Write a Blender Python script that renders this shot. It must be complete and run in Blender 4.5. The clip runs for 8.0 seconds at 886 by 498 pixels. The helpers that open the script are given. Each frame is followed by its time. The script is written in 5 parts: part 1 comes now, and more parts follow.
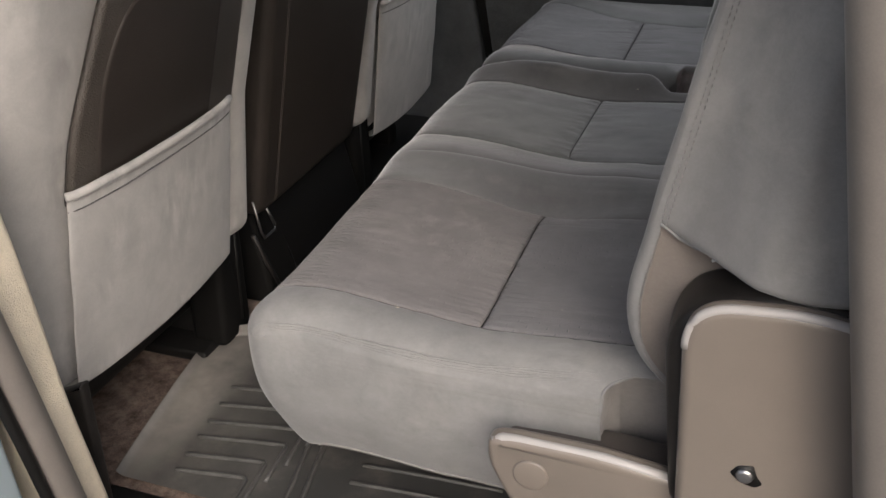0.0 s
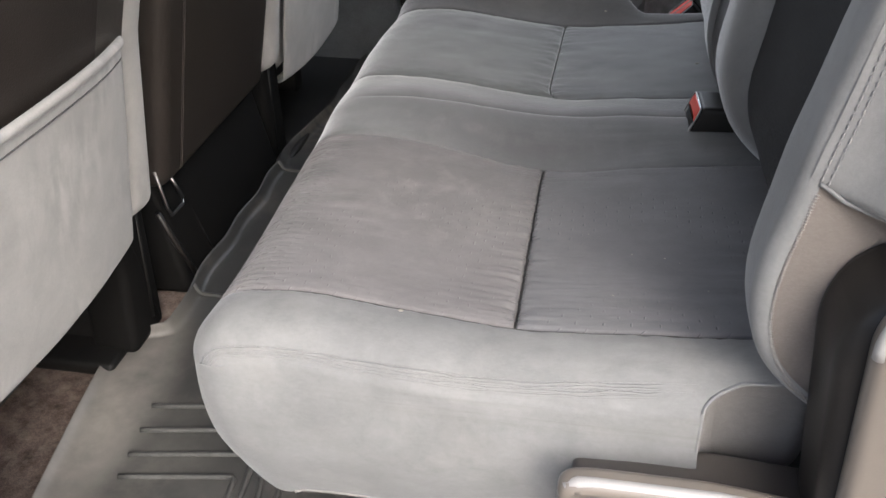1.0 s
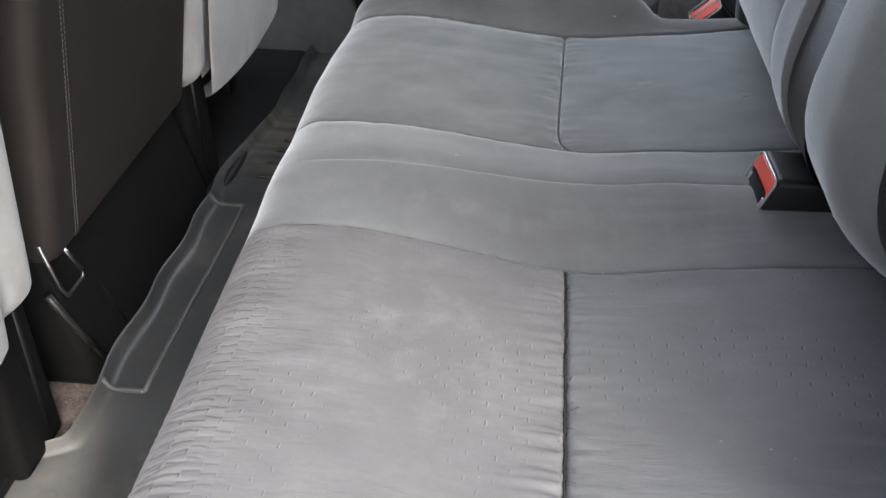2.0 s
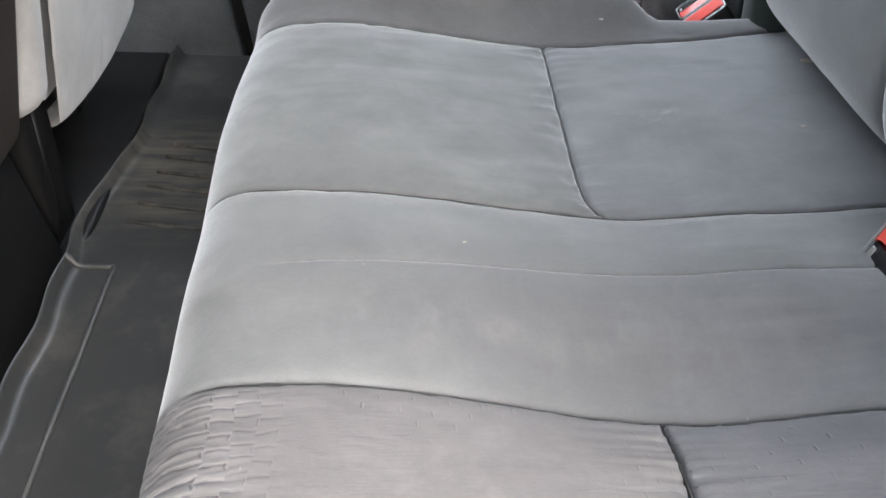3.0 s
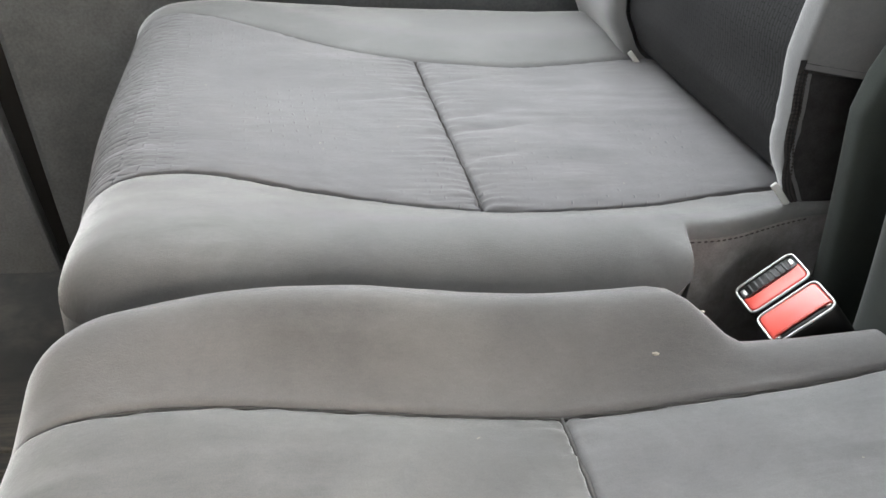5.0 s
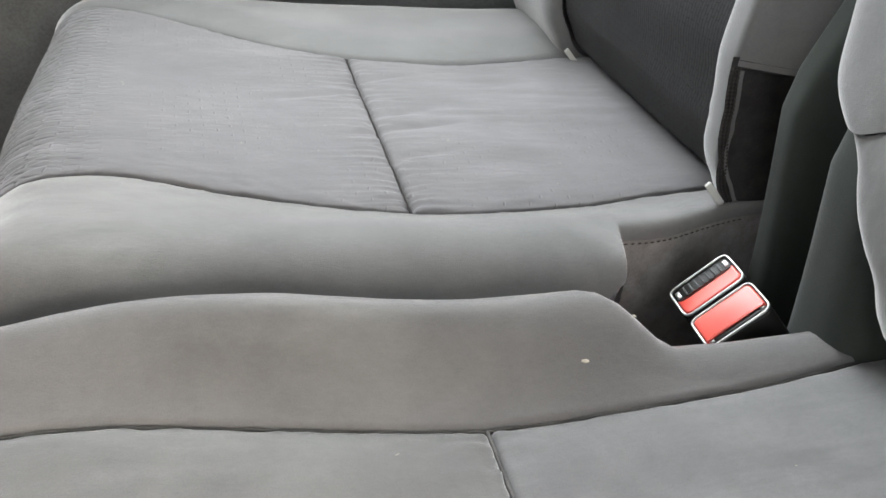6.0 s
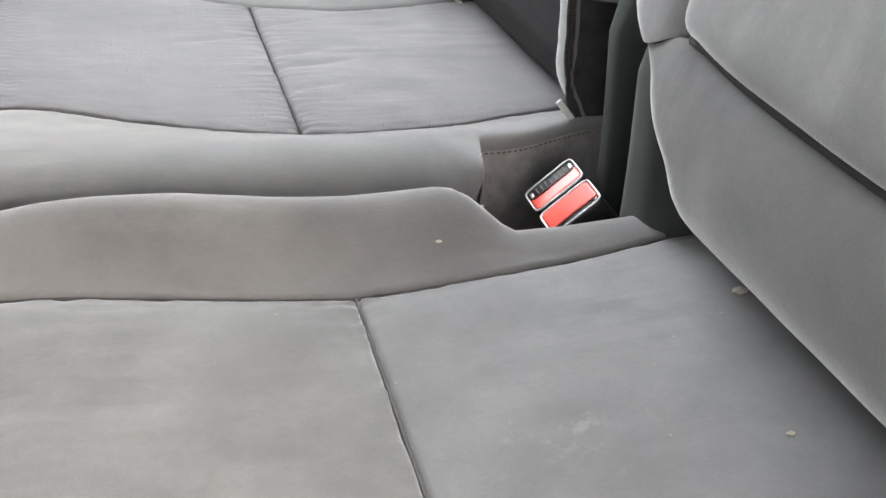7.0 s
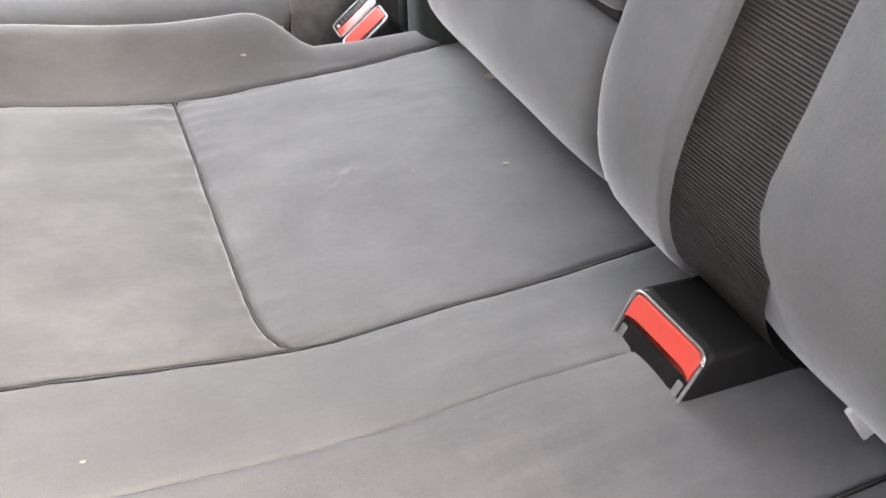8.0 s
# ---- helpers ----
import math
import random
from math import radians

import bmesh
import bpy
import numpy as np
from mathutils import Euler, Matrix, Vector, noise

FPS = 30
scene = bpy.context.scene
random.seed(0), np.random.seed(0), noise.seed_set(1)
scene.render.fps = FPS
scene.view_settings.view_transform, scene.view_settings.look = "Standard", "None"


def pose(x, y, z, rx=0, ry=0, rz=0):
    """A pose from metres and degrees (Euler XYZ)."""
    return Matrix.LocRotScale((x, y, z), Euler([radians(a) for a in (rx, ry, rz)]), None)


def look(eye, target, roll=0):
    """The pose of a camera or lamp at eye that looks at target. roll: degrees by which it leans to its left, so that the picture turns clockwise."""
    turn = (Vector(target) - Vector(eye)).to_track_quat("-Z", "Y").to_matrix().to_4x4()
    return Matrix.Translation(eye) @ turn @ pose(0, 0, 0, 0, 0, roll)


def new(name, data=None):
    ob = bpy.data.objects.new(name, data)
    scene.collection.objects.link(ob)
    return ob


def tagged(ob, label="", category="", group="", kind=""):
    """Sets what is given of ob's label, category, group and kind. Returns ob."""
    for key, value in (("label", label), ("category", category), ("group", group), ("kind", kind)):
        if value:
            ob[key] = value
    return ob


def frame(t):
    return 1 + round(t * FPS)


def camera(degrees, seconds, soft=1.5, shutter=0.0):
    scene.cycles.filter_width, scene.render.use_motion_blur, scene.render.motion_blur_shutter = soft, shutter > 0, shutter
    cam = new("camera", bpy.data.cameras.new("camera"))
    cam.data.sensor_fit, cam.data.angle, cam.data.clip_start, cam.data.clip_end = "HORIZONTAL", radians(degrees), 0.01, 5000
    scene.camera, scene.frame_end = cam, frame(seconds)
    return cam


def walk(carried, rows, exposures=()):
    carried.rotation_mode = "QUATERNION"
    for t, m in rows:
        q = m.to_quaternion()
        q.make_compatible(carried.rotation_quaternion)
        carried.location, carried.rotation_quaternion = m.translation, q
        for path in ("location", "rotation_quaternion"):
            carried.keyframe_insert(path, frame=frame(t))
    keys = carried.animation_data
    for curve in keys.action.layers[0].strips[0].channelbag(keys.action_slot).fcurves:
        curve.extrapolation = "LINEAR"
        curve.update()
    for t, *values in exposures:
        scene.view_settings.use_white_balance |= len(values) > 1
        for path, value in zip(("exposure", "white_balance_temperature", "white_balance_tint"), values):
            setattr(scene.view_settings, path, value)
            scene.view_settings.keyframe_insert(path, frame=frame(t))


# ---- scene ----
cam = camera(53.2, 8.0, 1.6)
PATH = [
    (0, (0.482, -0.745, 0.948), (-0.111, 0.899, -0.026), -1.5),
    (0.2, (0.412, -0.700, 0.927), (-0.160, 0.932, -0.079), -2.9),
    (0.3, (0.382, -0.680, 0.906), (-0.165, 0.956, -0.105), -3.1),
    (0.5, (0.345, -0.648, 0.882), (-0.116, 0.997, -0.158), -3.1),
    (0.7, (0.317, -0.609, 0.863), (-0.042, 1.047, -0.201), -1.7),
    (1, (0.283, -0.542, 0.849), (-0.023, 1.107, -0.241), -0.8),
    (1.5, (0.233, -0.362, 0.827), (-0.031, 1.267, -0.303), -0.0),
    (1.7, (0.227, -0.301, 0.828), (-0.015, 1.314, -0.327), -0.3),
    (2.8, (0.083, -0.003, 0.757), (0.136, 1.589, -0.452), 2.7),
    (3, (0.07, 0.056, 0.74), (0.206, 1.637, -0.477), 3.5),
    (3.5, (0.049, 0.187, 0.721), (0.334, 1.73, -0.519), 6.3),
    (3.7, (0.0526, 0.2414, 0.7194), (0.353, 1.804, -0.4925), 6.2),
    (4, (0.058, 0.323, 0.717), (0.385, 1.887, -0.485), 6.0),
    (4.2, (0.0564, 0.371, 0.7134), (0.3986, 1.970, -0.438), 5.7),
    (4.5, (0.054, 0.443, 0.708), (0.415, 2.075, -0.39), 5.2),
    (4.7, (0.056, 0.487, 0.702), (0.442, 2.143, -0.352), 5.4),
    (5.8, (0.081, 0.565, 0.681), (0.585, 2.208, -0.342), 7.4),
    (6, (0.085, 0.551, 0.683), (0.612, 2.185, -0.343), 7.5),
    (6.5, (0.096, 0.503, 0.687), (0.662, 2.104, -0.369), 7.5),
    (7, (0.104, 0.434, 0.702), (0.736, 1.996, -0.375), 7.3),
    (7.5, (0.1, 0.353, 0.72), (0.784, 1.866, -0.396), 6.1),
    (8, (0.141, 0.239, 0.705), (0.884, 1.653, -0.499), 5.8),
]
walk(cam, [(t, look(eye, target, roll)) for t, eye, target, roll in PATH],
     [(0, 0.0, 6200, 12), (0.3, 0.52, 6150, 11), (0.5, 0.66, 6050, 11), (1.0, 0.73, 5850, 10), (1.7, 1.02, 5600, 8), (3.0, 1.78, 5700, 8), (3.5, 1.82, 5900, 8), (4.0, 1.86, 6080, 7), (4.5, 2.07, 6250, 8), (6.4, 2.18, 6320, 8), (8.0, 2.48, 6300, 14)])

# ---------------------------------------------------------------- light
world = bpy.data.worlds.new("sky")
scene.world = world
world.use_nodes = True
wn = world.node_tree.nodes
sky = wn.new("ShaderNodeTexSky")
sky.sky_type = "NISHITA"
sky.sun_disc = False
sky.sun_elevation = radians(36.6)
sky.sun_rotation = radians(152)
sky.dust_density = 6.0
sky.ozone_density = 0.4
world.node_tree.links.new(sky.outputs[0], wn["Background"].inputs[0])
wn["Background"].inputs[1].default_value = 0.15

sun_data = bpy.data.lights.new("sun", "SUN")
sun_data.energy = 1.75
sun_data.angle = radians(44)
sun_data.color = (1.0, 0.97, 0.93)
sun = new("sun", sun_data)
sun.matrix_world = look((0.5, -0.86, 0.74), (0, 0, 0))


def window_light(name, at, target, width, height, watts):
    d = bpy.data.lights.new(name, "AREA")
    d.shape, d.size, d.size_y, d.energy = "RECTANGLE", width, height, watts
    d.color = (1.0, 1.0, 1.0)
    new(name, d).matrix_world = look(at, target)


# daylight through the windows of the cab
window_light("windscreen_light", (-1.35, 0.78, 1.02), (0.2, 0.7, 0.35), 1.3, 0.45, 8)
window_light("far_window_light", (0.2, 1.60, 0.93), (0.1, 0.4, 0.2), 0.62, 0.34, 3)
window_light("front_window_light", (-1.1, 1.66, 0.93), (-0.2, 0.5, 0.2), 0.7, 0.34, 4)
window_light("rear_window_light", (0.74, 0.78, 0.96), (-0.2, 0.78, 0.3), 1.2, 0.26, 5)
window_light("driver_window_light", (-0.95, -0.14, 0.93), (0.1, 0.7, 0.3), 0.8, 0.36, 2.5)

# ---------------------------------------------------------------- materials
def material(name, base, rough=0.8, metal=0.0, var=0.12, var_scale=9.0, grain=900.0, bump=0.25, sheen=0.0,
             dust=None, dust_amount=0.0, dust_scale=6.0, spec=0.5, depth=0.0006, nap=0.0):
    m = bpy.data.materials.new(name)
    m.use_nodes = True
    nt = m.node_tree
    n, l = nt.nodes, nt.links
    b = n["Principled BSDF"]
    b.inputs["Roughness"].default_value = rough
    b.inputs["Metallic"].default_value = metal
    b.inputs["Specular IOR Level"].default_value = spec
    b.inputs["Sheen Weight"].default_value = sheen
    b.inputs["Sheen Roughness"].default_value = 0.35
    co = n.new("ShaderNodeTexCoord")
    big = n.new("ShaderNodeTexNoise")
    big.inputs["Scale"].default_value = var_scale
    big.inputs["Detail"].default_value = 5
    big.inputs["Roughness"].default_value = 0.65
    l.new(co.outputs["Object"], big.inputs["Vector"])
    ramp = n.new("ShaderNodeMapRange")
    ramp.inputs["From Min"].default_value, ramp.inputs["From Max"].default_value = 0.3, 0.7
    ramp.inputs["To Min"].default_value, ramp.inputs["To Max"].default_value = 1 - var, 1 + var
    l.new(big.outputs["Fac"], ramp.inputs["Value"])
    fine = n.new("ShaderNodeTexNoise")
    fine.inputs["Scale"].default_value = grain
    fine.inputs["Detail"].default_value = 2
    l.new(co.outputs["Object"], fine.inputs["Vector"])
    fr = n.new("ShaderNodeMapRange")
    fr.inputs["From Min"].default_value, fr.inputs["From Max"].default_value = 0.3, 0.7
    fr.inputs["To Min"].default_value, fr.inputs["To Max"].default_value = 1 - var * 0.5, 1 + var * 0.5
    l.new(fine.outputs["Fac"], fr.inputs["Value"])
    mul = n.new("ShaderNodeMath")
    mul.operation = "MULTIPLY"
    l.new(ramp.outputs[0], mul.inputs[0])
    l.new(fr.outputs[0], mul.inputs[1])
    if nap:
        sq = n.new("ShaderNodeMapping")
        sq.inputs["Rotation"].default_value = (0, 0, radians(28))
        sq.inputs["Scale"].default_value = (13, 17, 15)
        l.new(co.outputs["Object"], sq.inputs["Vector"])
        brush = n.new("ShaderNodeTexNoise")
        brush.inputs["Scale"].default_value = 1.0
        brush.inputs["Detail"].default_value = 10
        brush.inputs["Roughness"].default_value = 0.72
        brush.inputs["Distortion"].default_value = 0.8
        l.new(sq.outputs[0], brush.inputs["Vector"])
        nr = n.new("ShaderNodeMapRange")
        nr.inputs["From Min"].default_value, nr.inputs["From Max"].default_value = 0.3, 0.7
        nr.inputs["To Min"].default_value, nr.inputs["To Max"].default_value = 1 - nap, 1 + nap
        l.new(brush.outputs["Fac"], nr.inputs["Value"])
        mul2 = n.new("ShaderNodeMath")
        mul2.operation = "MULTIPLY"
        l.new(mul.outputs[0], mul2.inputs[0])
        l.new(nr.outputs[0], mul2.inputs[1])
        # swipe marks: long faint strokes of turned nap, in patches
        dg = n.new("ShaderNodeMapping")
        dg.inputs["Rotation"].default_value = (0, 0, radians(-52))
        dg.inputs["Scale"].default_value = (6, 44, 14)
        l.new(co.outputs["Object"], dg.inputs["Vector"])
        swipe = n.new("ShaderNodeTexNoise")
        swipe.inputs["Scale"].default_value = 1.0
        swipe.inputs["Detail"].default_value = 3
        l.new(dg.outputs[0], swipe.inputs["Vector"])
        sm = n.new("ShaderNodeMapRange")
        sm.inputs["From Min"].default_value, sm.inputs["From Max"].default_value = 0.40, 0.64
        sm.inputs["To Min"].default_value, sm.inputs["To Max"].default_value = -1.9 * nap, 1.9 * nap
        l.new(swipe.outputs["Fac"], sm.inputs["Value"])
        pm = n.new("ShaderNodeTexNoise")
        pm.inputs["Scale"].default_value = 6.5
        l.new(co.outputs["Object"], pm.inputs["Vector"])
        pr = n.new("ShaderNodeMapRange")
        pr.inputs["From Min"].default_value, pr.inputs["From Max"].default_value = 0.50, 0.66
        l.new(pm.outputs["Fac"], pr.inputs["Value"])
        stroke = n.new("ShaderNodeMath")
        stroke.operation = "MULTIPLY_ADD"
        l.new(sm.outputs[0], stroke.inputs[0])
        l.new(pr.outputs[0], stroke.inputs[1])
        stroke.inputs[2].default_value = 1.0
        mul3 = n.new("ShaderNodeMath")
        mul3.operation = "MULTIPLY"
        l.new(mul2.outputs[0], mul3.inputs[0])
        l.new(stroke.outputs[0], mul3.inputs[1])
        # short strokes of the pile
        pd = n.new("ShaderNodeMapping")
        pd.inputs["Rotation"].default_value = (0, radians(20), radians(-35))
        pd.inputs["Scale"].default_value = (190, 520, 330)
        l.new(co.outputs["Object"], pd.inputs["Vector"])
        pile = n.new("ShaderNodeTexNoise")
        pile.inputs["Scale"].default_value = 1.0
        pile.inputs["Detail"].default_value = 2
        l.new(pd.outputs[0], pile.inputs["Vector"])
        pq = n.new("ShaderNodeMapRange")
        pq.inputs["From Min"].default_value, pq.inputs["From Max"].default_value = 0.3, 0.7
        pq.inputs["To Min"].default_value, pq.inputs["To Max"].default_value = 0.972, 1.028
        l.new(pile.outputs["Fac"], pq.inputs["Value"])
        mul4 = n.new("ShaderNodeMath")
        mul4.operation = "MULTIPLY"
        l.new(mul3.outputs[0], mul4.inputs[0])
        l.new(pq.outputs[0], mul4.inputs[1])
        mul = mul4
    col = n.new("ShaderNodeVectorMath")
    col.operation = "SCALE"
    col.inputs[0].default_value = base
    l.new(mul.outputs[0], col.inputs["Scale"])
    out = col.outputs[0]
    if dust:
        dn = n.new("ShaderNodeTexNoise")
        dn.inputs["Scale"].default_value = dust_scale
        dn.inputs["Detail"].default_value = 8
        dn.inputs["Roughness"].default_value = 0.7
        l.new(co.outputs["Object"], dn.inputs["Vector"])
        dr = n.new("ShaderNodeMapRange")
        dr.inputs["From Min"].default_value, dr.inputs["From Max"].default_value = 0.5, 0.78
        dr.inputs["To Min"].default_value, dr.inputs["To Max"].default_value = 0.0, dust_amount
        l.new(dn.outputs["Fac"], dr.inputs["Value"])
        mix = n.new("ShaderNodeMix")
        mix.data_type = "RGBA"
        l.new(dr.outputs[0], mix.inputs["Factor"])
        l.new(out, mix.inputs["A"])
        mix.inputs["B"].default_value = (*dust, 1)
        out = mix.outputs["Result"]
    l.new(out, b.inputs["Base Color"])
    if bump:
        bp = n.new("ShaderNodeBump")
        bp.inputs["Strength"].default_value = bump
        bp.inputs["Distance"].default_value = depth
        l.new(fine.outputs["Fac"], bp.inputs["Height"])
        if nap:
            bq = n.new("ShaderNodeBump")
            bq.inputs["Strength"].default_value = 0.09
            bq.inputs["Distance"].default_value = 0.0016
            l.new(brush.outputs["Fac"], bq.inputs["Height"])
            bs = n.new("ShaderNodeBump")
            bs.inputs["Strength"].default_value = 0.12
            bs.inputs["Distance"].default_value = 0.0009
            l.new(pile.outputs["Fac"], bs.inputs["Height"])
            l.new(bq.outputs[0], bs.inputs["Normal"])
            l.new(bs.outputs[0], bp.inputs["Normal"])
        l.new(bp.outputs[0], b.inputs["Normal"])
    return m


def weave(m, dash_x, dash_y, strength, depth, dark, turn=(0, 0, 0)):
    """Adds a pattern of short raised dashes to a cloth."""
    nt = m.node_tree
    n, l = nt.nodes, nt.links
    b = n["Principled BSDF"]
    co = n.new("ShaderNodeTexCoord")
    mp = n.new("ShaderNodeMapping")
    mp.inputs["Rotation"].default_value = [radians(a) for a in turn]
    l.new(co.outputs["Object"], mp.inputs["Vector"])
    wob = n.new("ShaderNodeTexNoise")
    wob.inputs["Scale"].default_value = 45
    l.new(mp.outputs[0], wob.inputs["Vector"])
    add = n.new("ShaderNodeVectorMath")
    add.operation = "MULTIPLY_ADD"
    l.new(wob.outputs["Color"], add.inputs[0])
    add.inputs[1].default_value = (0.004, 0.004, 0.0)
    l.new(mp.outputs[0], add.inputs[2])
    br = n.new("ShaderNodeTexBrick")
    br.inputs["Scale"].default_value = 1.0
    br.inputs["Brick Width"].default_value = dash_x
    br.inputs["Row Height"].default_value = dash_y
    br.inputs["Mortar Size"].default_value = dash_y * 0.13
    br.inputs["Mortar Smooth"].default_value = 0.6
    br.inputs["Color1"].default_value = (1, 1, 1, 1)
    br.inputs["Color2"].default_value = (0.9, 0.9, 0.9, 1)
    br.inputs["Mortar"].default_value = (dark, dark, dark, 1)
    l.new(add.outputs[0], br.inputs["Vector"])
    was = b.inputs["Base Color"].links[0].from_socket
    mul = n.new("ShaderNodeMix")
    mul.data_type = "RGBA"
    mul.blend_type = "MULTIPLY"
    mul.inputs["Factor"].default_value = 1.0
    l.new(was, mul.inputs["A"])
    l.new(br.outputs["Color"], mul.inputs["B"])
    l.new(mul.outputs["Result"], b.inputs["Base Color"])
    bp = n.new("ShaderNodeBump")
    bp.inputs["Strength"].default_value = strength
    bp.inputs["Distance"].default_value = depth
    bp.invert = True
    l.new(br.outputs["Fac"], bp.inputs["Height"])
    if b.inputs["Normal"].links:
        l.new(b.inputs["Normal"].links[0].from_socket, bp.inputs["Normal"])
    l.new(bp.outputs[0], b.inputs["Normal"])
    return m


def ribbed(m, period, depth, axis=2):
    """Adds fine parallel ribs."""
    nt = m.node_tree
    n, l = nt.nodes, nt.links
    b = n["Principled BSDF"]
    co = n.new("ShaderNodeTexCoord")
    wv = n.new("ShaderNodeTexWave")
    wv.bands_direction = "XYZ"[axis]
    wv.inputs["Scale"].default_value = 0.314 / period
    wv.inputs["Distortion"].default_value = 0.3
    l.new(co.outputs["Object"], wv.inputs["Vector"])
    bp = n.new("ShaderNodeBump")
    bp.inputs["Strength"].default_value = 0.9
    bp.inputs["Distance"].default_value = depth
    l.new(wv.outputs["Fac"], bp.inputs["Height"])
    l.new(bp.outputs[0], b.inputs["Normal"])
    return m


def ticks(m, px, py, size_x, size_y, bump, tone):
    """Scattered short raised threads on a cloth, in offset rows; long creases where it turns over the front edge."""
    nt = m.node_tree
    n, l = nt.nodes, nt.links
    b = n["Principled BSDF"]
    co = n.new("ShaderNodeTexCoord")
    wob = n.new("ShaderNodeTexNoise")
    wob.inputs["Scale"].default_value = 42
    l.new(co.outputs["Object"], wob.inputs["Vector"])
    add = n.new("ShaderNodeVectorMath")
    add.operation = "MULTIPLY_ADD"
    l.new(wob.outputs["Color"], add.inputs[0])
    add.inputs[1].default_value = (0.006, 0.008, 0.0)
    l.new(co.outputs["Object"], add.inputs[2])
    sep = n.new("ShaderNodeSeparateXYZ")
    l.new(add.outputs[0], sep.inputs[0])

    def op(kind, a, c=0.0, d=0.0):
        q = n.new("ShaderNodeMath")
        q.operation = kind
        for i, v in enumerate((a, c, d)):
            if isinstance(v, (int, float)):
                q.inputs[i].default_value = v
            else:
                l.new(v, q.inputs[i])
        return q.outputs[0]

    def noise_map(scale, lo, hi):
        q = n.new("ShaderNodeTexNoise")
        q.inputs["Scale"].default_value = scale
        l.new(co.outputs["Object"], q.inputs["Vector"])
        r = n.new("ShaderNodeMapRange")
        r.inputs["From Min"].default_value, r.inputs["From Max"].default_value = lo, hi
        l.new(q.outputs["Fac"], r.inputs["Value"])
        return r.outputs[0]

    run = op("SUBTRACT", sep.outputs["X"], sep.outputs["Z"])
    row = op("DIVIDE", sep.outputs["Y"], py)
    odd = op("MULTIPLY", op("MODULO", op("FLOOR", op("ADD", row, 400.0)), 2.0), 0.5)
    cell = op("ADD", op("DIVIDE", run, px), odd)
    fx = op("ABSOLUTE", op("SUBTRACT", op("FRACT", cell), 0.5))
    fy = op("ABSOLUTE", op("SUBTRACT", op("FRACT", row), 0.5))
    near = n.new("ShaderNodeMapRange")
    near.inputs["From Min"].default_value, near.inputs["From Max"].default_value = -0.190, -0.246
    l.new(sep.outputs["X"], near.inputs["Value"])
    front = near.outputs[0]
    wear = op("MAXIMUM", noise_map(11.0, 0.45, 0.63), front)
    tick = op("MULTIPLY", op("MULTIPLY", op("LESS_THAN", fx, size_x), op("LESS_THAN", fy, size_y)), wear)
    gx = op("ABSOLUTE", op("SUBTRACT", op("FRACT", op("ADD", op("DIVIDE", op("ADD", run, 0.0011), px), odd)), 0.5))
    side = op("MULTIPLY", op("MULTIPLY", op("LESS_THAN", gx, size_x), op("LESS_THAN", fy, size_y)), wear)
    # creases along the rows, stepping by a third of a row from cell to cell
    step = op("MULTIPLY", op("GREATER_THAN", op("FRACT", op("MULTIPLY", op("DIVIDE", run, px), 1.0)), 0.5), 0.34)
    fc = op("ABSOLUTE", op("SUBTRACT", op("FRACT", op("ADD", row, step)), 0.5))
    broken = noise_map(85, 0.42, 0.54)
    line = op("MULTIPLY", op("MULTIPLY", op("GREATER_THAN", fc, 0.40), front), broken)
    crease = op("SMOOTH_MIN", op("SUBTRACT", 1.0, op("MULTIPLY", fc, 2.0)), 0.35, 0.1)
    height = op("ADD", op("MULTIPLY", tick, 0.5), op("MULTIPLY", op("MULTIPLY", crease, front), 2.4))
    shade = op("SUBTRACT", op("SUBTRACT", op("ADD", 1.0, op("MULTIPLY", tick, tone)), op("MULTIPLY", side, 0.45)), op("MULTIPLY", line, 0.4))
    was = b.inputs["Base Color"].links[0].from_socket
    sc = n.new("ShaderNodeVectorMath")
    sc.operation = "SCALE"
    l.new(was, sc.inputs[0])
    l.new(shade, sc.inputs["Scale"])
    l.new(sc.outputs[0], b.inputs["Base Color"])
    mp = n.new("ShaderNodeMapping")
    mp.inputs["Rotation"].default_value = (0, 0, radians(-12))
    mp.inputs["Scale"].default_value = (30, 150, 40)
    l.new(co.outputs["Object"], mp.inputs["Vector"])
    rub = n.new("ShaderNodeTexNoise")
    rub.inputs["Scale"].default_value = 1.0
    rub.inputs["Detail"].default_value = 4
    rub.inputs["Distortion"].default_value = 0.6
    l.new(mp.outputs[0], rub.inputs["Vector"])
    patch = n.new("ShaderNodeTexNoise")
    patch.inputs["Scale"].default_value = 9
    l.new(co.outputs["Object"], patch.inputs["Vector"])
    where = n.new("ShaderNodeMapRange")
    where.inputs["From Min"].default_value, where.inputs["From Max"].default_value = 0.42, 0.66
    l.new(patch.outputs["Fac"], where.inputs["Value"])
    height = op("ADD", height, op("MULTIPLY", op("MULTIPLY", rub.outputs["Fac"], where.outputs[0]), 1.0))
    bp = n.new("ShaderNodeBump")
    bp.inputs["Strength"].default_value = bump
    bp.inputs["Distance"].default_value = 0.0016
    l.new(height, bp.inputs["Height"])
    l.new(b.inputs["Normal"].links[0].from_socket, bp.inputs["Normal"])
    l.new(bp.outputs[0], b.inputs["Normal"])
    return m


